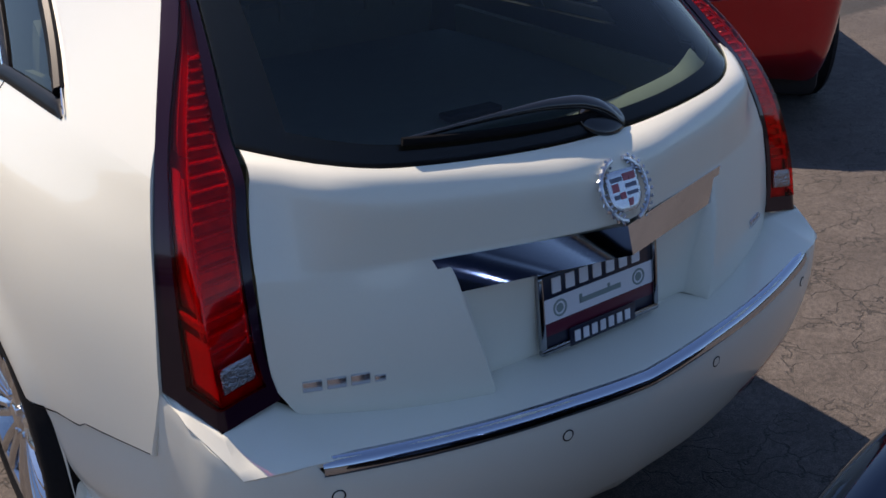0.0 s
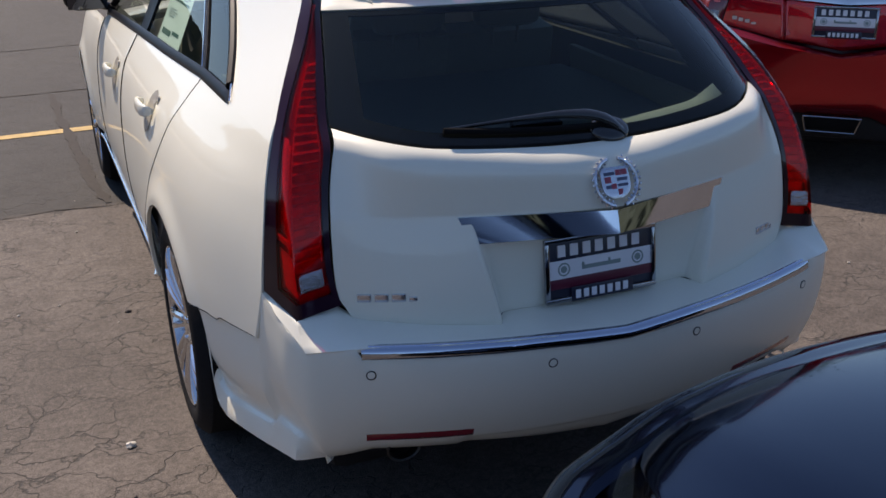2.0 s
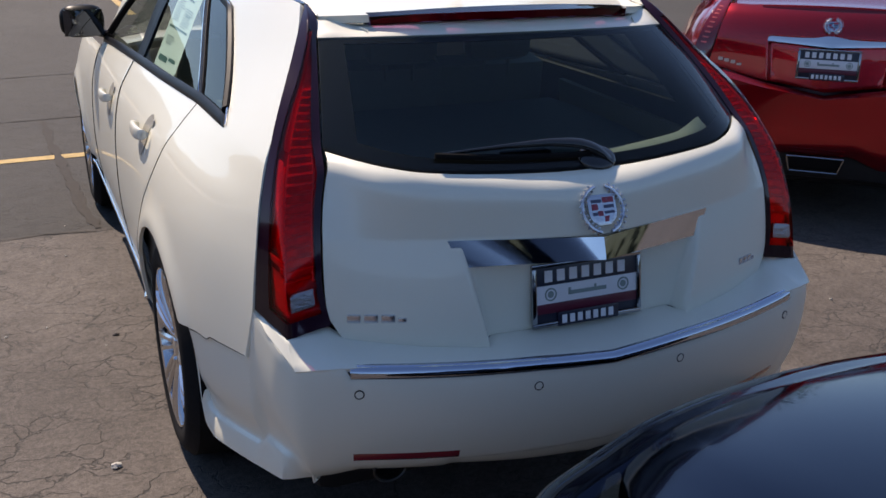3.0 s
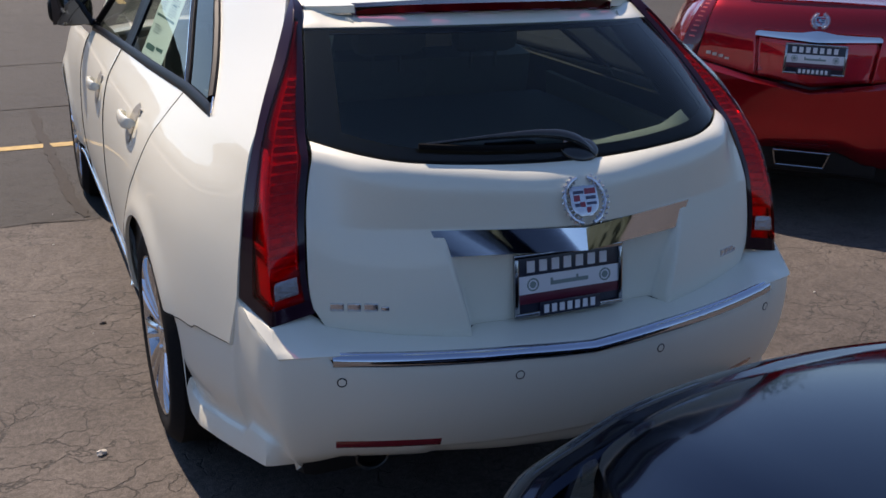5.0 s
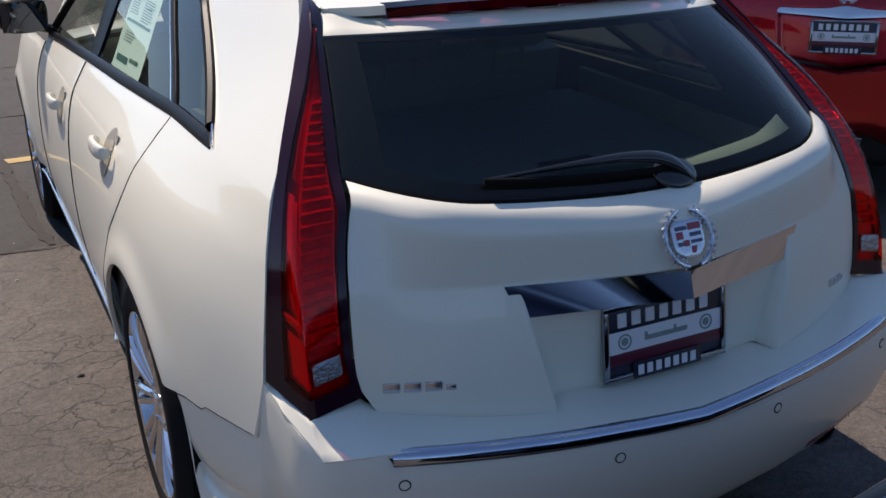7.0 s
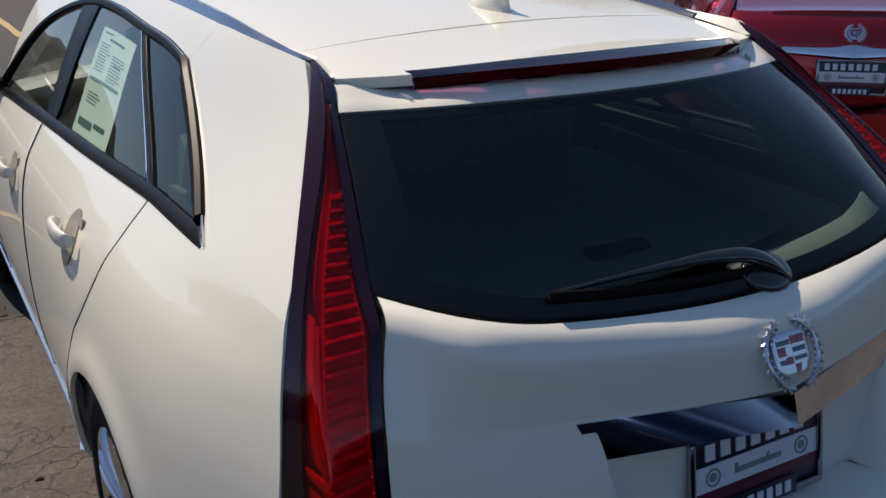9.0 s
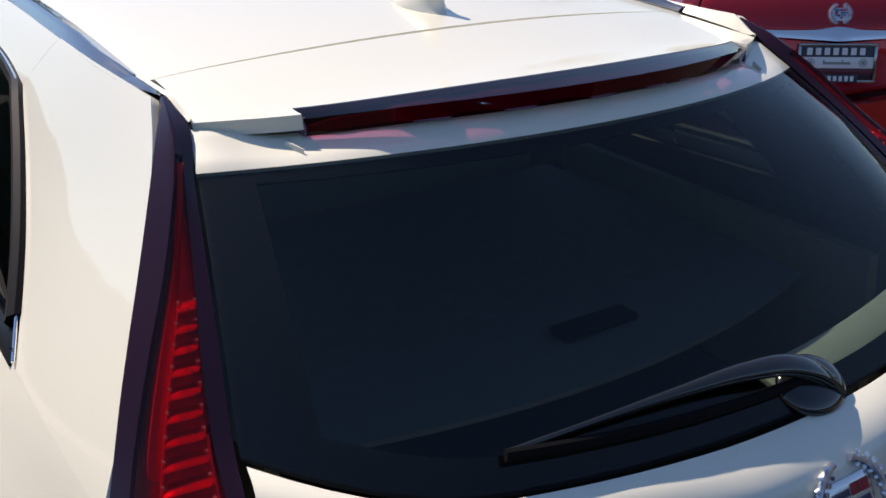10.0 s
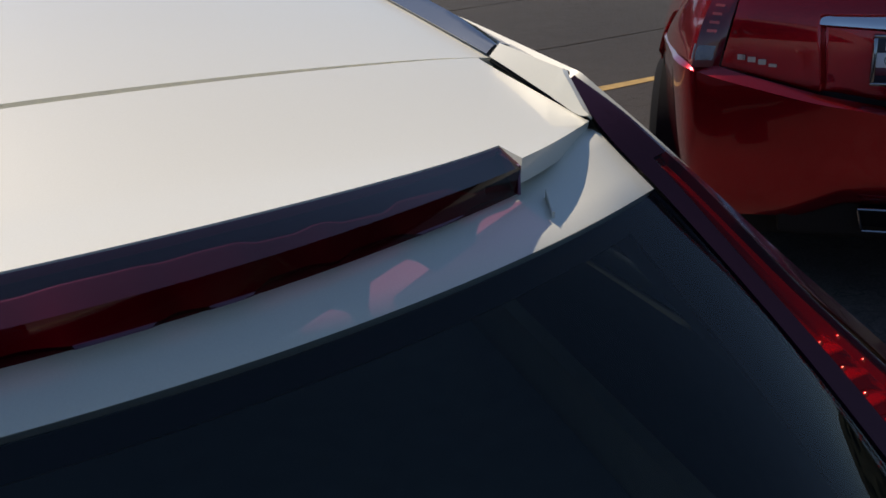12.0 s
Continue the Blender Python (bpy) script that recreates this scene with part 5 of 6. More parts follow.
# pale trim along the inside of the tailgate, seen through the rear window
# the pale colour also stands in for sunlight on the trim
SIDETRIM = vary(mat("pale_side_trim", (0.62, 0.64, 0.46), 0.7), 40, 0.1, 4, 0.0004, 300)
g = bmesh.new()


def ltrim(u, v):
    x = lerp(0.02, 0.475, u)
    y, z = glass_low(x)
    h = lerp(0.010, 0.022, u) + 0.020 * smooth((u - 0.72) / 0.2) - 0.03 * smooth((u - 0.93) / 0.07)
    return (x, y + 0.035 + 0.050 * v, z + 0.002 + h * v)


sheet(g, ltrim, 30, 4, 0.006, inside=(0, 1, 0.5))
part("tailgate_trim", g, SIDETRIM, wagon, "plastic trim inside the tailgate, paled as if sunlit")


# ---- other cars ----
def loft_car(car, paint, st, cab, wheels, wheel_args, arch=0.36):
    """Body and cabin of a car from stations. st: y, half widths at sill, waist, shoulder, their heights, height of the middle.
    cab: y, half width and height at the belt, half width and height at the roof."""
    ys = [r[0] for r in st]
    rows = np.array([r[1:] for r in st], float)

    def body(u, v):
        y = lerp(ys[0], ys[-1], v)
        ws, wm, wb, zs, zm, zb, zc = hermite(ys, rows, y)
        s = 1 if u >= 0.5 else -1
        t = abs(2 * u - 1)
        p = curve([(0.001, zc), (wb * 0.55, zc - 0.01), (wb * 0.9, zb + 0.02), (wb, zb - 0.02), (wm, zm), (ws, zs)])(t)
        x, z = p
        for wy in wheels:
            d = abs(y - wy)
            if d < arch and z < 0.36 + math.sqrt(arch * arch - d * d):
                if t > 0.55:
                    x, z = min(x, wm - 0.005) if z > 0.5 else x, max(z, 0.36 + math.sqrt(arch * arch - d * d))
        return (s * x, y, z)

    g = bmesh.new()
    sheet(g, body, 48, 70, 0.0)
    for y, w in ((ys[0], st[0]), (ys[-1], st[-1])):
        bmesh.ops.holes_fill(g, edges=[e for e in g.edges if e.is_boundary and all(abs(q.co.y - y) < 1e-4 for q in e.verts)], sides=0)
    part("body", g, paint, car, "painted body shell")
    cy = [r[0] for r in cab]
    crow = np.array([r[1:] for r in cab], float)
    for s in (-1, 1):
        g = bmesh.new()

        def side(u, v):
            y = lerp(cy[0], cy[-1], u)
            a = hermite(cy, crow, y)
            return (s * lerp(a[0], a[2], v), y, lerp(a[1], a[3], v))

        sheet(g, side, 40, 8, 0.004, inside=(0, (cy[0] + cy[-1]) / 2, 0.8))
        part("side_glass", g, GLOSSBLACK, car, "dark side glass")
        g = bmesh.new()
        for t in (0.36, 0.66):
            sheet(g, lambda u, v: (side(t + 0.03 * u, v)[0] + s * 0.004, *side(t + 0.03 * u, v)[1:]), 2, 8, 0.01, inside=(0, (cy[0] + cy[-1]) / 2, 0.8))
        part("window_post", g, paint, car)
    g = bmesh.new()

    def top(u, v):
        y = lerp(cy[0], cy[-1], v)
        a = hermite(cy, crow, y)
        x = 2 * u - 1
        return (x * (a[2] + 0.01), y, a[3] + 0.035 * (1 - x * x))

    sheet(g, top, 20, 40, 0.012, inside=(0, (cy[0] + cy[-1]) / 2, 0.6))
    part("roof", g, paint, car, "painted roof")
    g = bmesh.new()
    box(g, (-0.62, ys[0] + 0.3, 0.2), (0.62, ys[-1] - 0.3, 0.5), 0.03)
    part("underbody", g, PLASTIC, car, "black underbody")
    half = max(r[2] for r in st)
    wheel_set(car, [(s * (half - 0.012), y, wheel_args.get("tr", 0.345), s) for s in (-1, 1) for y in wheels], **wheel_args)


# red coupe, parked askew beyond the wagon; its own x to its right, y forward from the tail
RED_AT = pose(2.69, 2.12, 0, 0, 0, -43)
coupe = thing("coupe", "deep red metallic coupe parked askew, tail lamps off", "car", m=RED_AT)
RPLAN = curve([(0, -0.035), (0.25, -0.022), (0.5, 0.035), (0.66, 0.095), (0.735, 0.15), (0.785, 0.26), (0.815, 0.42), (0.85, 0.62), (0.88, 0.80)])


def rplan(t):
    p, q = RPLAN(max(0, t - 0.004)), RPLAN(min(1, t + 0.004))
    n = np.array((q[1] - p[1], -(q[0] - p[0])))
    return RPLAN(t), n / np.linalg.norm(n)


def rtop(p):
    return float(np.interp(p[0], [0, 0.06, 0.30, 0.50, 0.73, 0.80, 0.90], [0.738, 0.748, 0.782, 0.822, 0.866, 0.868, 0.86]))


def red_bumper(u, v):
    s = 1 if u >= 0.5 else -1
    p, n = rplan(abs(2 * u - 1))
    z = lerp(float(np.interp(p[0], [0, 0.20, 0.36, 0.75], [0.395, 0.395, 0.33, 0.28])), rtop(p), v)
    inset = float(hermite([0, 0.15, 0.4, 0.7, 0.945, 1.0], np.array([0.10, 0.060, 0.030, 0.012, 0.0, 0.0]), min(v, 0.945))) + 0.040 * max(0.0, v - 0.945) / 0.055
    q = p - n * inset
    return (s * q[0], q[1], z)


g = bmesh.new()
sheet(g, red_bumper, 90, 0, 0.012, vs=list(np.linspace(0, 0.92, 26)) + [0.938, 0.945, 0.953, 0.975, 1.0], inside=(0, 1.5, 0.5))
rbump = part("rear_bumper", g, RED, coupe, "red rear bumper with a raised crease")


def red_deck_y(x, z):
    a = abs(x)
    zs = [0.72, 0.86, 0.98, 1.06, 1.13, 1.175]
    y = float(hermite(zs, np.array([0.020, 0.036, 0.052, 0.074, 0.118, 0.172]), z)) + 0.24 * a * a
    half = 0.300 + 0.10 * (z - 0.76)
    d = smooth((half - a) / 0.025) * smooth((1.030 - z) / 0.03)
    return y + 0.035 * d


def redge(z):
    return float(np.interp(z, [0.74, 0.86, 1.07, 1.22], [0.632, 0.622, 0.576, 0.528]))


def red_tail(u, v):
    x0 = 2 * u - 1
    lo = rtop((abs(x0) * 0.62, 0)) + 0.004
    z = lerp(lo, 1.175, v)
    x = x0 * redge(z)
    return (x, red_deck_y(x, z), z)


g = bmesh.new()
ru = sorted(set(list(np.linspace(0, 1, 41)) + [0.5 + s * q for s in (-1, 1) for q in np.linspace(0.225, 0.285, 17)]))
sheet(g, red_tail, 0, 0, 0.012, us=ru, vs=sorted(set(list(np.linspace(0, 1, 36)) + list(np.linspace(0.58, 0.70, 12)))), inside=(0, 1.5, 0.9))
rtail = part("tailgate", g, RED, coupe, "red boot lid panel with a plate recess")


def red_deck(u, v):
    x = (2 * u - 1) * lerp(0.535, 0.505, v)
    y = lerp(red_deck_y(x, 1.175) + 0.012, 0.60 + 0.10 * x * x, v)
    return (x, y, lerp(1.168, 1.222, smooth(v)) + 0.018 * (1 - (x / 0.53) ** 2))


g = bmesh.new()
sheet(g, red_deck, 30, 14, 0.012, inside=(0, 1.5, 0.7))
rdeck = part("boot_lid", g, RED, coupe, "red boot lid lip")
g = bmesh.new()
sheet(g, lambda u, v: ((2 * u - 1) * 0.37, red_deck_y((2 * u - 1) * 0.37, 1.16) - 0.004 + 0.008 * v, lerp(1.152, 1.180, v) - 0.006 * abs(2 * u - 1)), 30, 3, 0.008, inside=(0, 1.5, 1.0))
part("brake_lamp", g, BRAKE_RED, rdeck, "dark red brake lamp strip")
g = bmesh.new()


def red_glass(u, v):
    x = (2 * u - 1) * lerp(0.500, 0.425, v)
    return (x, lerp(0.61, 1.45, v) + lerp(0.10, 0.16, v) * x * x, lerp(1.228, 1.405, v) + 0.018 * (1 - (2 * u - 1) ** 2) + 0.03 * math.sin(math.pi * v))


sheet(g, red_glass, 24, 14)
part("rear_window", g, clear("coupe_glass", (0.30, 0.38, 0.36)), coupe, "tinted rear window")
g = bmesh.new()
sheet(g, lambda u, v: ((2 * u - 1) * lerp(0.43, 0.50, smooth(v)), lerp(1.455, 2.75, v), lerp(1.405, 1.39, v) + 0.02 * (1 - (2 * u - 1) ** 2) + 0.03 * math.sin(math.pi * v)), 24, 20, 0.012, inside=(0, 2, 0.8))
part("roof", g, RED, coupe, "red roof")


def red_side_x(y, z):
    w = float(hermite([0.25, 0.45, 0.8, 1.2, 2.0, 3.2, 4.2, 4.7], np.array([0.790, 0.825, 0.885, 0.925, 0.93, 0.925, 0.90, 0.72]), y))
    return w * float(hermite([0.25, 0.45, 0.65, 0.80, 0.92, 1.02, 1.12], np.array([0.94, 0.985, 1.0, 0.985, 0.95, 0.90, 0.83]), z))


for s in (-1, 1):
    g = bmesh.new()
    low = line([(0.80, 0.86)] + [(1.06 + 0.36 * math.cos(a), 0.35 + 0.36 * math.sin(a)) for a in np.linspace(math.pi - 1.2, 0.05, 16)] + [(3.55, 0.32)] + [(3.92 + 0.36 * math.cos(a), 0.35 + 0.36 * math.sin(a)) for a in np.linspace(math.pi - 0.05, 0.1, 16)] + [(4.65, 0.4)])
    topc = line([(0.45, 1.10), (0.9, 1.10), (1.8, 1.05), (3.2, 0.98), (4.2, 0.90), (4.65, 0.80)])
    f = coons(low, topc, lambda v: lerp(np.array((0.80, 0.86)), np.array((0.45, 1.10)), v), lambda v: lerp(np.array((4.65, 0.4)), np.array((4.65, 0.80)), v))
    sheet(g, lambda u, v: (s * red_side_x(*f(u, v)), *f(u, v)), 90, 20, 0.010, inside=(0, 2, 0.7))
    part("side_panel", g, RED, coupe, "red side panel")
    g = bmesh.new()
    ro = curve([(0.737, 0.150, 0.862), (0.715, 0.20, 0.98), (0.672, 0.285, 1.10), (0.585, 0.42, 1.222)])
    ri = curve([(0.630, 0.128, 0.845), (0.602, 0.15, 0.98), (0.572, 0.20, 1.10), (0.536, 0.36, 1.222)])
    rm = curve([(0.722, 0.118, 0.845), (0.695, 0.15, 0.98), (0.650, 0.22, 1.10), (0.562, 0.385, 1.226)])

    def rl(u, v, k=0.0):
        a = lerp(ro(v), rm(v), u * 2) if u < 0.5 else lerp(rm(v), ri(v), u * 2 - 1)
        return (s * (a[0] + 0.4 * k), a[1] - 0.9 * k, a[2])

    sheet(g, rl, 16, 24, 0.012, inside=(0, 1.5, 0.9))
    rlamp = part("tail_lamp", g, mat("coupe_lamp_red", (0.16, 0.004, 0.010), 0.1, 0.0, 1.0) if s < 0 else bpy.data.materials["coupe_lamp_red"], coupe, "tall dark red tail lamp")
    for k in range(9):
        g = bmesh.new()
        sheet(g, lambda u, v: rl(lerp(0.62, 0.80, u), 0.24 + 0.06 * k + 0.02 * v, 0.002), 2, 1, 0.002, inside=(0, 1.5, 0.9))
        part("led_shelf", g, LAMP_RED, rlamp)
    g = bmesh.new()
    sheet(g, lambda u, v: rl(lerp(0.30, 0.86, u), lerp(0.05, 0.15, v), 0.003), 4, 3, 0.003, inside=(0, 1.5, 0.9))
    part("reversing_lens", g, LAMP_CLEAR, rlamp, "clear reversing lens")
    # shoulder between the lamp and the flank
    g = bmesh.new()
    sb = line([(red_side_x(y, z), y, z) for y, z in ((0.80, 0.86), (0.68, 0.94), (0.56, 1.02), (0.45, 1.10), (0.40, 1.13))])

    def shoulder(u, v):
        p = lerp(ro(v), sb(v), u)
        return (s * (p[0] + 0.035 * math.sin(math.pi * u) * (1 - 0.6 * v)), p[1], p[2])

    sheet(g, shoulder, 14, 14, 0.010, inside=(0, 1.5, 0.9))
    part("shoulder", g, RED, coupe, "red shoulder beside the lamp")
    # pillar between the rear window, the lamp and the flank
    g = bmesh.new()
    pa = line([(0.530, 0.42, 1.215), (0.505, 0.64, 1.225), (0.470, 1.05, 1.33), (0.428, 1.47, 1.405), (0.47, 2.0, 1.40)])
    pb = line([(0.665, 0.30, 1.105), (0.72, 0.50, 1.10), (0.765, 0.9, 1.10), (0.775, 1.5, 1.08), (0.78, 2.0, 1.06)])
    sheet(g, lambda u, v: tuple(np.array((s, 1, 1)) * (lerp(pa(u), pb(u), v) + np.array((0.02, 0, 0.02)) * math.sin(math.pi * v))), 30, 8, 0.010, inside=(0, 1.2, 0.8))
    part("rear_pillar", g, RED, coupe, "red rear pillar")
    g = bmesh.new()
    sheet(g, lambda u, v: (s * lerp(0.78, 0.48, v), lerp(2.0, 3.4, u), lerp(1.05 - 0.06 * u, 1.39 - 0.30 * max(0, u - 0.45), v)), 20, 6, 0.006, inside=(0, 2.5, 0.8))
    part("side_window", g, GLOSSBLACK, coupe, "dark side window")
    # chrome bar halves
    g = bmesh.new()
    sheet(g, lambda u, v: (s * lerp(0, 0.322, u), 0.036 + 0.13 * u * 0.322 + 0.026 * v, lerp(lerp(0.984, 1.000, u), lerp(1.040, 1.056, u), v)), 12, 5, 0.03, inside=(0, 0.6, 1.0))
    part("chrome_bar", g, CHROME, rtail, "chrome bar above the plate")
g = bmesh.new()
sheet(g, lambda u, v: ((2 * u - 1) * 0.74, lerp(3.3, 4.72, v) - 0.1 * (2 * u - 1) ** 2, lerp(1.02, 0.78, v * v) - 0.06 * (2 * u - 1) ** 2), 20, 12, 0.012, inside=(0, 4, 0.3))
part("bonnet", g, RED, coupe, "red bonnet")
g = bmesh.new()
sheet(g, lambda u, v: ((2 * u - 1) * lerp(0.70, 0.50, v), lerp(3.45, 2.72, v) - 0.15 * (2 * u - 1) ** 2, lerp(1.03, 1.40, v)), 20, 10)
part("windscreen", g, GLASS, coupe, "clear windscreen")
# centre exhaust in a bright trapezoid
g = bmesh.new()
bez = [(-0.148, 0.392), (0.148, 0.392), (0.125, 0.305), (-0.125, 0.305)]
rim = [lerp(np.array(p), np.array(q), k / 8) for p, q in zip(bez, bez[1:] + bez[:1]) for k in range(8)]
tube(g, [(x, 0.030 + (0.39 - z) * 0.3, z) for x, z in rim], 0.006, 8, closed=True, up=(0, 1, 0))
exh = part("exhaust_surround", g, SATIN, coupe, "bright trapezoid exhaust surround")
g = bmesh.new()
box(g, (-0.138, 0.07, 0.312), (0.138, 0.16, 0.386), 0.01)
part("exhaust_outlet", g, GAP, exh, "black exhaust outlet")
g = bmesh.new()
box(g, (-0.70, 0.20, 0.20), (0.70, 4.4, 0.45), 0.05)
box(g, (-0.40, 0.10, 0.26), (0.40, 0.24, 0.44), 0.02)
part("underbody", g, PLASTIC, coupe, "black underbody")
plate(rtail, pose(0, 0.043, 0.893, -6, 0, 0))
emblem(rtail, Vector((0, red_deck_y(0, 1.088) - 0.004, 1.088)), Vector((0, -1, 0.5)).normalized(), 0.040)
g = bmesh.new()
for k in range(4):
    xa = -0.570 + k * 0.034
    hh = 0.018 if k < 3 else 0.011
    mm = pose(xa, red_deck_y(xa + 0.012, 0.88) - 0.002, 0.876 - 0.006 * k, 0, 0, -14)
    box(g, (0, -0.002, 0), (0.026, 0.003, hh), 0.0, mm)
part("model_badge", g, CHROME, rtail, "small chrome badge, plain blocks")
wheel_set(coupe, [(s * 0.925, y, 0.345, s) for s in (-1, 1) for y in (1.06, 3.92)])
for x in (-0.36, 0.36):
    seat(x, 2.1, 0.24, coupe)
g = bmesh.new()
box(g, (-0.68, 0.55, 0.80), (0.68, 1.9, 1.0), 0.05)
part("parcel_shelf", g, CARPET, coupe, "dark parcel shelf")

# black car nose to tail with the wagon; its own y forward, nose at 0
BLACK_AT = pose(0.15, -0.43, 0, 0, 0, 0)
sedan = thing("saloon_car", "glossy black car parked nose to tail behind the wagon", "car", m=BLACK_AT)


def nose_y(x):
    a = abs(x)
    return -0.30 * a * a * (0.75 + 0.25 * a) - 1.2 * max(0, a - 0.66) ** 1.5


def hood_z(x, y):
    """Height of the bonnet at depth d behind its leading edge."""
    d = -(y - nose_y(x))
    return 0.803 + 0.112 * (1 - math.exp(-max(d, 0) * 2.1)) + 0.055 * min(d, 1.4) - 0.075 * abs(x) ** 2.2 - 0.010 * smooth((abs(x) - 0.42) / 0.14)


CUT = 0.10


def hood_edge(t):
    """Front and side line of the bonnet from the middle (0) outward and back (1)."""
    return curve([(0, -CUT), (0.25, nose_y(0.25) - CUT), (0.45, nose_y(0.45) - CUT - 0.004), (0.56, nose_y(0.56) - CUT - 0.03), (0.625, -0.36), (0.66, -0.50), (0.72, -0.80), (0.76, -1.25)])(t)


def hood_f(u, v):
    s = 1 if u >= 0.5 else -1
    x, y = hood_edge(abs(2 * u - 1))
    yc = lerp(y, -1.25 - 0.06 * (1 - (x / 0.8) ** 2), v)
    xc = lerp(x, x * lerp(1.0, 1.12, 1 - abs(2 * u - 1)), v)
    return (s * xc, yc, hood_z(xc, yc))


g = bmesh.new()
sheet(g, hood_f, 64, 40, 0.010, inside=(0, -1, 0.2))
bonnet = part("bonnet", g, BLACK, sedan, "glossy black bonnet reflecting the sky")


def nose_f(u, v):
    """Nose cover from under the bonnet's front edge forward and down."""
    s = 1 if u >= 0.5 else -1
    t = abs(2 * u - 1)
    x = 0.90 * math.sin(t * math.pi / 2 * 0.98)
    yb = nose_y(x)
    prof = curve([(-CUT - 0.03, 0.0), (-0.060, -0.008), (-0.022, -0.030), (0.0, -0.080), (-0.004, -0.16), (0.012, -0.28), (0.005, -0.42), (-0.05, -0.57)])
    d, dz = prof(v)
    ye = min(0.0, yb) + d
    hz = hood_z(x, min(ye, yb - CUT))
    return (s * (x + 0.02 * smooth((v - 0.3) / 0.4) * t), ye, hz + dz if v > 0.02 else hz - 0.012)


g = bmesh.new()
sheet(g, nose_f, 90, 40, 0.010, inside=(0, -1.5, 0.5))
bumper_b = part("front_bumper", g, BLACK, sedan, "glossy black nose and bumper cover")
for s in (-1, 1):
    # headlamp lying back over the corner
    g = bmesh.new()
    ha = curve([(0.570, nose_y(0.57) - 0.128), (0.631, -0.368), (0.665, -0.510), (0.718, -0.78)])
    hb = curve([(0.735, nose_y(0.735) - 0.035), (0.800, -0.42), (0.845, -0.56), (0.850, -0.76)])

    def headf(u, v, k=0.0):
        p = lerp(ha(v), hb(v), u)
        z = hood_z(p[0], p[1]) - 0.10 * u ** 1.6 + 0.016 * math.sin(math.pi * u) * math.sin(math.pi * v) + k
        return (s * p[0], p[1], z)

    sheet(g, headf, 14, 18, 0.0)
    hl = part("headlamp", g, clear("headlamp_cover", (0.85, 0.88, 0.9)) if s < 0 else bpy.data.materials["headlamp_cover"], sedan, "clear swept-back headlamp cover")
    g = bmesh.new()
    sheet(g, lambda u, v: headf(u, v, -0.045), 14, 18, 0.004, inside=(s * 0.7, -0.5, 0.2))
    part("lamp_bowl", g, SATIN, hl, "dark lamp bowl")
    for v0, r in ((0.22, 0.036), (0.55, 0.042)):
        g = bmesh.new()
        c = Vector(headf(0.5, v0, -0.028))
        disc_on(g, c, Vector((s * 0.1, 0.75, 0.6)).normalized(), r * 0.72, r, 0.02, 28)
        part("projector_ring", g, CHROME, hl, "chrome projector ring")
        g = bmesh.new()
        bmesh.ops.create_uvsphere(g, u_segments=20, v_segments=12, radius=r * 0.72)
        for q in g.verts:
            q.co = q.co + c
        part("projector_lens", g, GLOSSBLACK, hl, "dark projector lens")
    # wing beside the bonnet and lamp
    g = bmesh.new()

    def wing(u, v):
        y = lerp(-0.66, -1.9, u)
        xi = float(np.interp(-y, [0.5, 0.66, 0.8, 1.25, 1.9], [0.668, 0.692, 0.726, 0.766, 0.79]))
        xo = float(np.interp(-y, [0.5, 0.66, 0.9, 1.3, 1.9], [0.885, 0.905, 0.925, 0.935, 0.935]))
        zi = hood_z(xi, max(y, -1.25)) - 0.002
        p = curve([(xi, zi), (lerp(xi, xo, 0.6), zi - 0.035), (xo, zi - 0.16), (xo + 0.005, 0.60), (xo - 0.03, 0.40)])(v)
        d = math.hypot(y + 0.92, 0.0)
        z = p[1]
        if d < 0.37:
            z = max(z, 0.35 + math.sqrt(0.37 ** 2 - d * d))
        return (s * p[0], y, z)

    sheet(g, wing, 50, 20, 0.010, inside=(0, -1.4, 0.5))
    part("front_wing", g, BLACK, sedan, "glossy black front wing")
g = bmesh.new()
for k in range(7):
    box(g, (-0.30, -0.06, 0.44 + 0.034 * k), (0.30, -0.035, 0.452 + 0.034 * k), 0.003)
box(g, (-0.32, -0.09, 0.42), (0.32, -0.05, 0.69), 0.01)
part("grille", g, SATIN, sedan, "dark slatted grille")
cabst = [(-4.35, 0.70, 0.98, 0.62, 1.10), (-3.7, 0.76, 0.99, 0.58, 1.34), (-2.9, 0.78, 0.99, 0.57, 1.42), (-2.1, 0.78, 0.99, 0.58, 1.40), (-1.25, 0.76, 0.985, 0.70, 1.02)]
loft_car(sedan, BLACK, [(-4.75, 0.70, 0.76, 0.68, 0.30, 0.55, 0.90, 0.96), (-4.2, 0.84, 0.90, 0.80, 0.25, 0.6, 0.97, 1.02), (-3.0, 0.87, 0.93, 0.82, 0.22, 0.6, 0.98, 1.0), (-1.95, 0.87, 0.93, 0.82, 0.22, 0.6, 0.97, 0.99), (-1.24, 0.86, 0.92, 0.80, 0.24, 0.6, 0.93, 0.96)], cabst, [-3.75], {})
wheel_set(sedan, [(s * 0.92, -0.92, 0.345, s) for s in (-1, 1)])
g = bmesh.new()
box(g, (-0.6, -1.3, 0.2), (0.6, -0.14, 0.6), 0.05)
part("engine_bay", g, GAP, sedan, "dark engine bay floor")

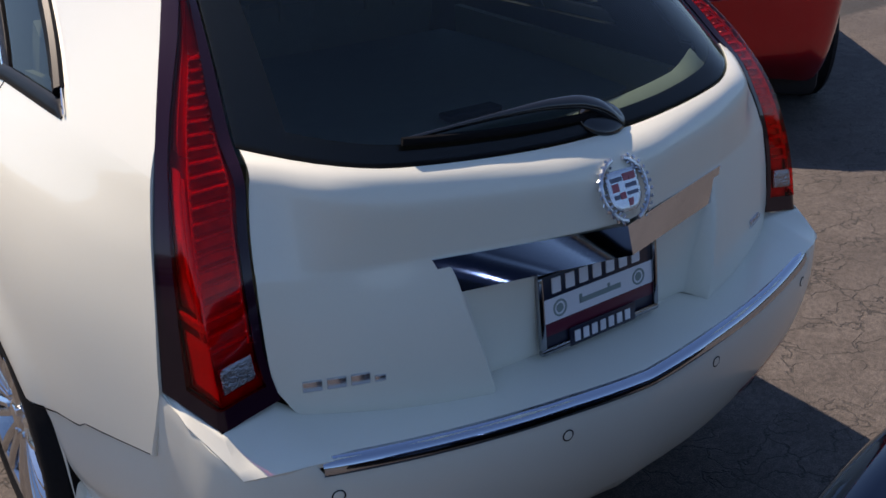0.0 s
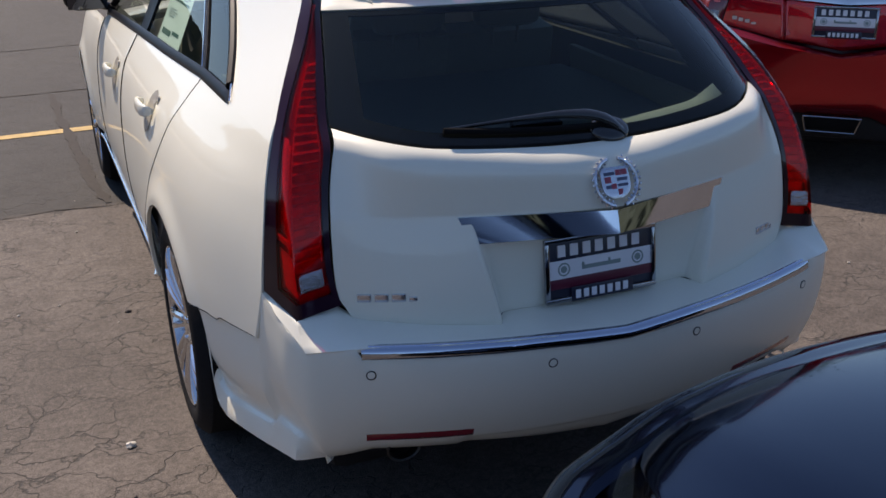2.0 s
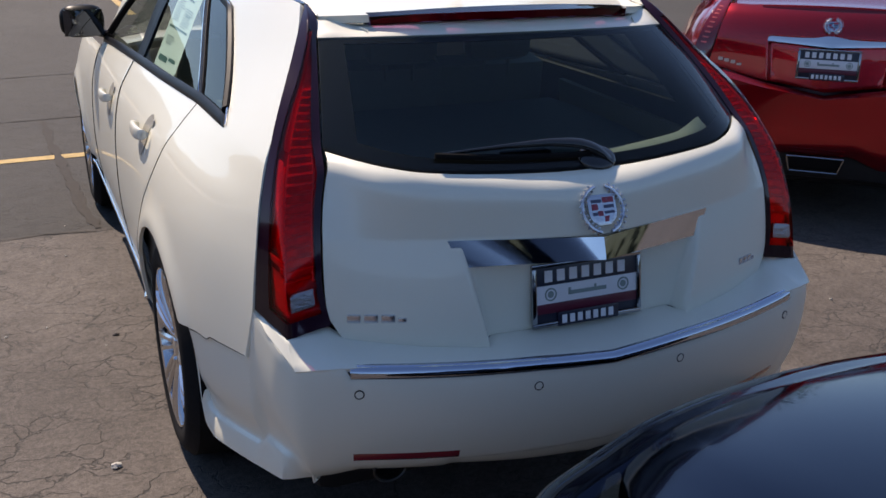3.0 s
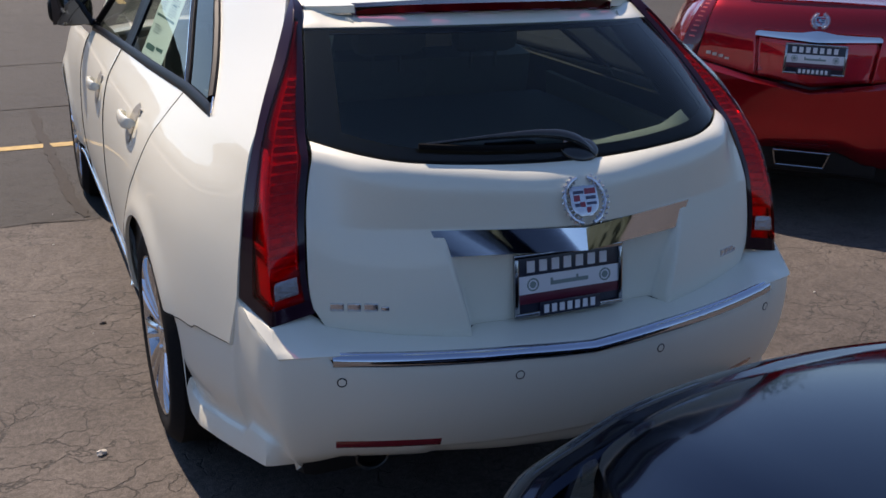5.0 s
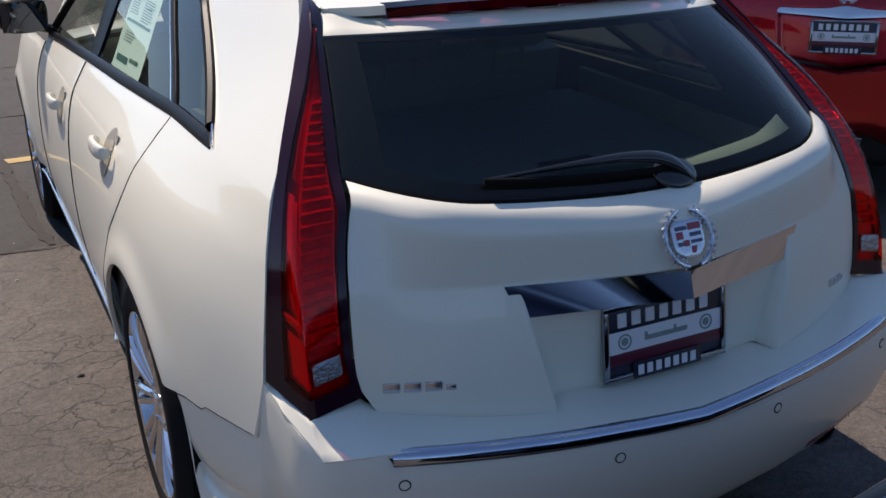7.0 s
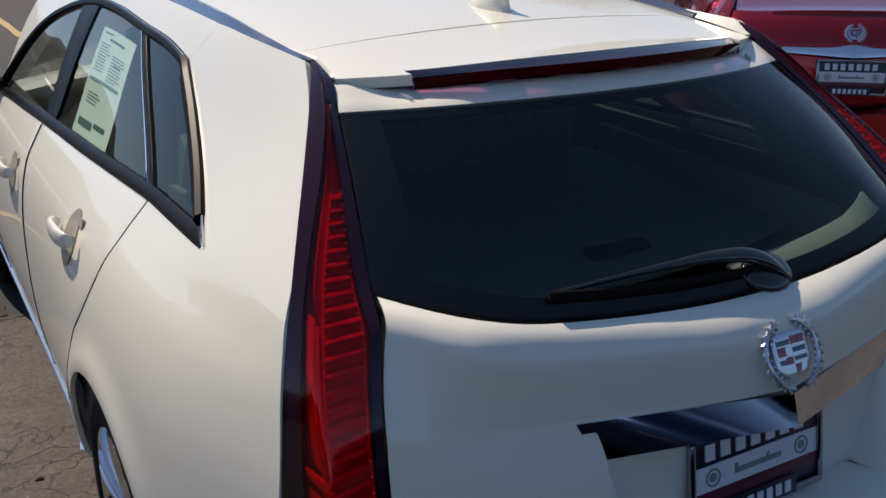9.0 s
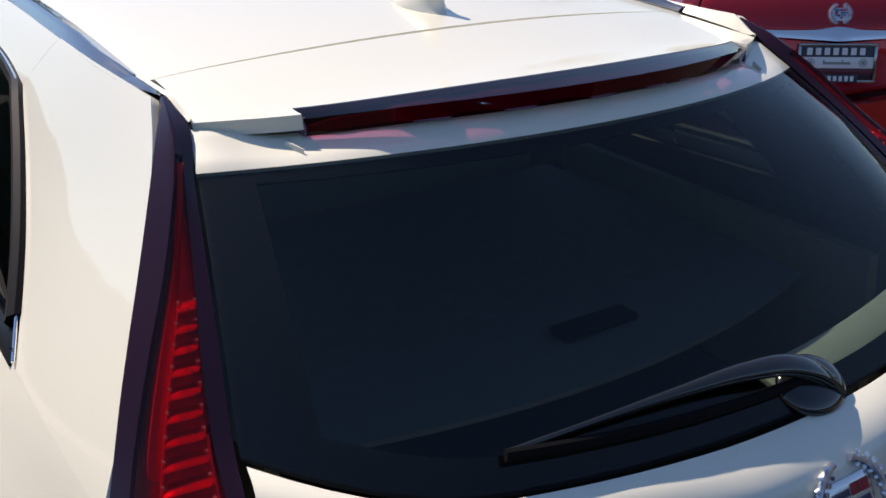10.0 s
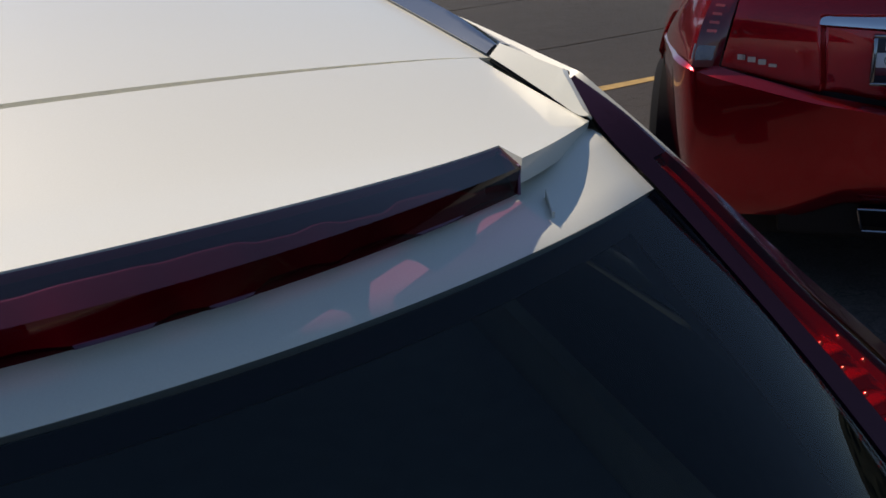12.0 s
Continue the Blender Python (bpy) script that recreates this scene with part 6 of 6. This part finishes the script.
# ---- far side of the lane ----
ST = [(0.0, 0.70, 0.74, 0.64, 0.32, 0.6, 0.92, 0.95), (0.5, 0.86, 0.90, 0.80, 0.25, 0.6, 0.98, 1.02), (2.0, 0.88, 0.92, 0.84, 0.22, 0.6, 0.98, 1.0), (3.3, 0.88, 0.92, 0.82, 0.22, 0.6, 0.95, 0.98), (4.3, 0.84, 0.88, 0.76, 0.25, 0.6, 0.84, 0.88), (4.75, 0.68, 0.74, 0.62, 0.32, 0.55, 0.70, 0.74)]
CAB = [(0.55, 0.74, 0.99, 0.66, 1.05), (1.2, 0.78, 0.99, 0.58, 1.38), (2.1, 0.79, 0.99, 0.58, 1.44), (2.8, 0.79, 0.98, 0.59, 1.40), (3.6, 0.77, 0.95, 0.70, 1.00)]
saloon = thing("parked_saloon", "silver saloon parked across the lane by the planting bed", "car", m=pose(26.6, 29.6, 0, 0, 0, 84))
loft_car(saloon, SILVER, ST, CAB, [0.95, 3.75], {"tr": 0.335, "rr": 0.235})
SUVST = [(y, a, b, c, d, e + 0.1, f_ + 0.16, h + 0.16) for y, a, b, c, d, e, f_, h in ST]
SUVCAB = [(0.15, 0.80, 1.14, 0.70, 1.50), (0.5, 0.82, 1.15, 0.66, 1.72), (2.1, 0.83, 1.15, 0.66, 1.78), (2.9, 0.83, 1.14, 0.66, 1.70), (3.7, 0.80, 1.10, 0.74, 1.16)]
suv = thing("parked_suv", "black utility vehicle with bright wheels parked across the lane", "car", m=pose(26.4, 23.2, 0, 0, 0, 84))
loft_car(suv, BLACK, SUVST, SUVCAB, [0.95, 3.80], {"tr": 0.38, "rr": 0.285}, arch=0.42)
suv2 = thing("parked_suv", "black utility vehicle standing beside the other one", "car", m=pose(32.5, 21.4, 0, 0, 0, 84))
loft_car(suv2, BLACK, SUVST, SUVCAB, [0.95, 3.80], {"tr": 0.38, "rr": 0.285}, arch=0.42)
dark = thing("parked_saloon", "dark saloon parked behind the planting bed", "car", m=pose(16.0, 33.5, 0, 0, 0, 80))
loft_car(dark, BLACK, ST, CAB, [0.95, 3.75], {"tr": 0.335, "rr": 0.235})
pick = thing("parked_saloon", "grey saloon in the shade behind the planting bed", "car", m=pose(11.5, 35.0, 0, 0, 0, 80))
loft_car(pick, SILVER, ST, CAB, [0.95, 3.75], {"tr": 0.335, "rr": 0.235})

# kerbs, walk and planting beds
g = bmesh.new()
box(g, (-30, 22.6, -0.1), (6.2, 22.78, 0.14), 0.02)
box(g, (-30, 22.78, -0.1), (6.2, 40, 0.13), 0.0)
setting("kerb", g, CONCRETE, "pale concrete kerb and walk")
g = bmesh.new()
sheet(g, lambda u, v: (lerp(lerp(9.0, 14.6, u), lerp(13.0, 22.0, u), v), lerp(lerp(21.2, 21.0, u), lerp(40.0, 38.0, u), v), 0.012), 10, 10, 0.02)
setting("driveway", g, CONCRETE, "pale concrete drive")


def mound(name, cx, cy, rx, ry, h, label, seed):
    rnd = random.Random(seed)
    g = bmesh.new()
    sheet(g, lambda u, v: (cx + rx * v * math.cos(6.2832 * u), cy + ry * v * math.sin(6.2832 * u), 0.02 + h * (1 - v ** 2.5) + 0.05 * noise.noise(Vector((u * 9, v * 7, seed))) * (1 - v)), 40, 14)
    ob = new(name, mesh_of(name, g, MULCH))
    tagged(ob, label, "planting bed", kind="structure")
    g = bmesh.new()
    ring = [(cx + (rx + 0.08) * math.cos(a), cy + (ry + 0.08) * math.sin(a), 0.06) for a in np.linspace(0, 6.2832, 40)[:-1]]
    tube(g, ring, 0.08, 6, closed=True)
    setting("kerb", g, CONCRETE, "low kerb round the planting bed")


mound("planting_bed", 9.6, 24.6, 3.9, 2.9, 0.55, "brown mulch planting bed with a low shrub", 1)
mound("planting_bed", 17.2, 23.4, 3.0, 2.4, 0.45, "brown mulch planting bed under a dark shrub", 2)


def shrub(x, y, z, r, h, n, seed, label):
    """Bush: stems and a crown of many small leaves."""
    rnd = random.Random(seed)
    ob = thing("shrub", label, "shrub")
    g = bmesh.new()
    for k in range(7):
        a = rnd.random() * 6.28
        tube(g, [(x, y, z), (x + 0.25 * r * math.cos(a), y + 0.25 * r * math.sin(a), z + h * 0.4), (x + 0.6 * r * math.cos(a), y + 0.6 * r * math.sin(a), z + h * 0.8)], 0.02, 5)
    part("stem", g, BARK, ob, "brown stems")
    v, f = [], []
    for k in range(n):
        d = Vector((rnd.gauss(0, 1), rnd.gauss(0, 1), rnd.gauss(0, 1))).normalized() * (rnd.random() ** 0.4)
        d *= 0.8 + 0.35 * noise.noise(d * 2.3 + Vector((seed, 0, 0)))
        c = Vector((x + d.x * r, y + d.y * r, z + h * 0.55 + d.z * h * 0.5))
        q = Euler((rnd.random() * 6, rnd.random() * 6, rnd.random() * 6)).to_matrix()
        s = 0.05 + 0.05 * rnd.random()
        b = len(v)
        v += [c + q @ Vector(o) * s for o in ((-1, 0, 0), (0, -0.45, 0.12), (1, 0, 0), (0, 0.45, 0.12))]
        f.append((b, b + 1, b + 2, b + 3))
    me = bpy.data.meshes.new("crown")
    me.from_pydata([tuple(q) for q in v], [], f)
    me.materials.append(LEAF)
    cr = new("crown", me)
    cr.parent = ob
    tagged(cr, "dark green leaves")


shrub(11.2, 24.6, 0.5, 0.45, 0.4, 700, 3, "small yellowish shrub on the mulch")
shrub(18.0, 24.6, 0.35, 1.7, 2.6, 6000, 4, "dense dark shrub on the mulch bed")
shrub(6.4, 27.5, 0.1, 2.2, 2.8, 7000, 6, "tall dark shrub beside the walk")
shrub(3.0, 28.5, 0.1, 2.2, 2.6, 6000, 7, "tall dark shrub beside the walk")


def tree(x, y, h, seed):
    rnd = random.Random(seed)
    ob = thing("tree", "broad leafy shade tree by the lot", "tree")
    g = bmesh.new()
    for k in range(10):
        t0, t1 = k / 10, (k + 1) / 10
        tube(g, [(x + 0.1 * math.sin(3 * t0), y, h * 0.5 * t0), (x + 0.1 * math.sin(3 * t1), y, h * 0.5 * t1)], lerp(0.24, 0.12, t0), 9)
    tips = []
    for k in range(9):
        a = 6.28 * k / 9 + rnd.random()
        e = Vector((x + math.cos(a) * h * 0.28, y + math.sin(a) * h * 0.28, h * (0.6 + 0.25 * rnd.random())))
        tube(g, [(x, y, h * 0.4), ((x + e.x) / 2, (y + e.y) / 2, h * 0.55), e], 0.06, 6)
        tips.append(e)
    part("trunk", g, BARK, ob, "brown trunk and limbs")
    v, f = [], []
    for k in range(9000):
        c = rnd.choice(tips) + Vector((rnd.gauss(0, 1), rnd.gauss(0, 1), rnd.gauss(0, 0.7))) * h * 0.12
        q = Euler((rnd.random() * 6, rnd.random() * 6, rnd.random() * 6)).to_matrix()
        s = 0.09 + 0.08 * rnd.random()
        b = len(v)
        v += [c + q @ Vector(o) * s for o in ((-1, 0, 0), (0, -0.5, 0.15), (1, 0, 0), (0, 0.5, 0.15))]
        f.append((b, b + 1, b + 2, b + 3))
    me = bpy.data.meshes.new("crown")
    me.from_pydata([tuple(q) for q in v], [], f)
    me.materials.append(LEAF)
    cr = new("crown", me)
    cr.parent = ob
    tagged(cr, "green leaves")


tree(17.6, 25.2, 7.5, 11)
tree(4.5, 30.0, 8.0, 12)


# added dark woods round the car park, out of view: they close the horizon in reflections
g = bmesh.new()


def woods(u, v):
    a = 6.2832 * u
    r = 62 + 7 * noise.noise(Vector((5 * math.cos(a), 5 * math.sin(a), 1)))
    h = 8.0 + 1.4 * noise.noise(Vector((16 * math.cos(a), 16 * math.sin(a), 4))) + 0.5 * noise.noise(Vector((70 * math.cos(a), 70 * math.sin(a), 9)))
    d = 1.6 * noise.noise(Vector((60 * math.cos(a), 60 * math.sin(a), v * 12)))
    return ((r + d + 5 * v * v) * math.cos(a) + 4, (r + d + 5 * v * v) * math.sin(a) + 6, h * v - 0.1)


sheet(g, woods, 420, 14)
setting("backdrop", g, WOODS, "added dark woods, out of view, closing the horizon in reflections")


# loose stones on the asphalt
def stone(x, y, r, seed, material, label):
    rnd = random.Random(seed)
    g = bmesh.new()
    bmesh.ops.create_icosphere(g, subdivisions=2, radius=r)
    for q in g.verts:
        k = 1 + 0.45 * noise.noise(q.co / r * 1.3 + Vector((seed, 0, 0)))
        q.co = Vector((q.co.x * k * 1.3 + x, q.co.y * k + y, max(0.0, q.co.z * k * 0.7 + r * 0.45) + 0.0005))
    ob = new("stone", mesh_of("stone", g, material))
    tagged(ob, label, "stone", group="stones on the asphalt")


PALE = vary(mat("pale_stone", (0.42, 0.40, 0.36), 0.8), 120, 0.3)
DARKSTONE = vary(mat("dark_stone", (0.06, 0.05, 0.045), 0.8), 120, 0.3)
stone(-1.104, 1.033, 0.013, 1, PALE, "small pale stone on the asphalt")
stone(-0.993, 2.054, 0.010, 2, DARKSTONE, "small dark stone on the asphalt")
rnd = random.Random(8)
for k in range(26):
    side = rnd.random() < 0.6
    stone(rnd.uniform(-2.3, -1.0) if side else rnd.uniform(0.95, 2.2), rnd.uniform(0.2, 4.2) if side else rnd.uniform(-0.2, 1.6), rnd.uniform(0.003, 0.006), k + 5, rnd.choice((PALE, DARKSTONE)), "tiny stone chip on the asphalt")
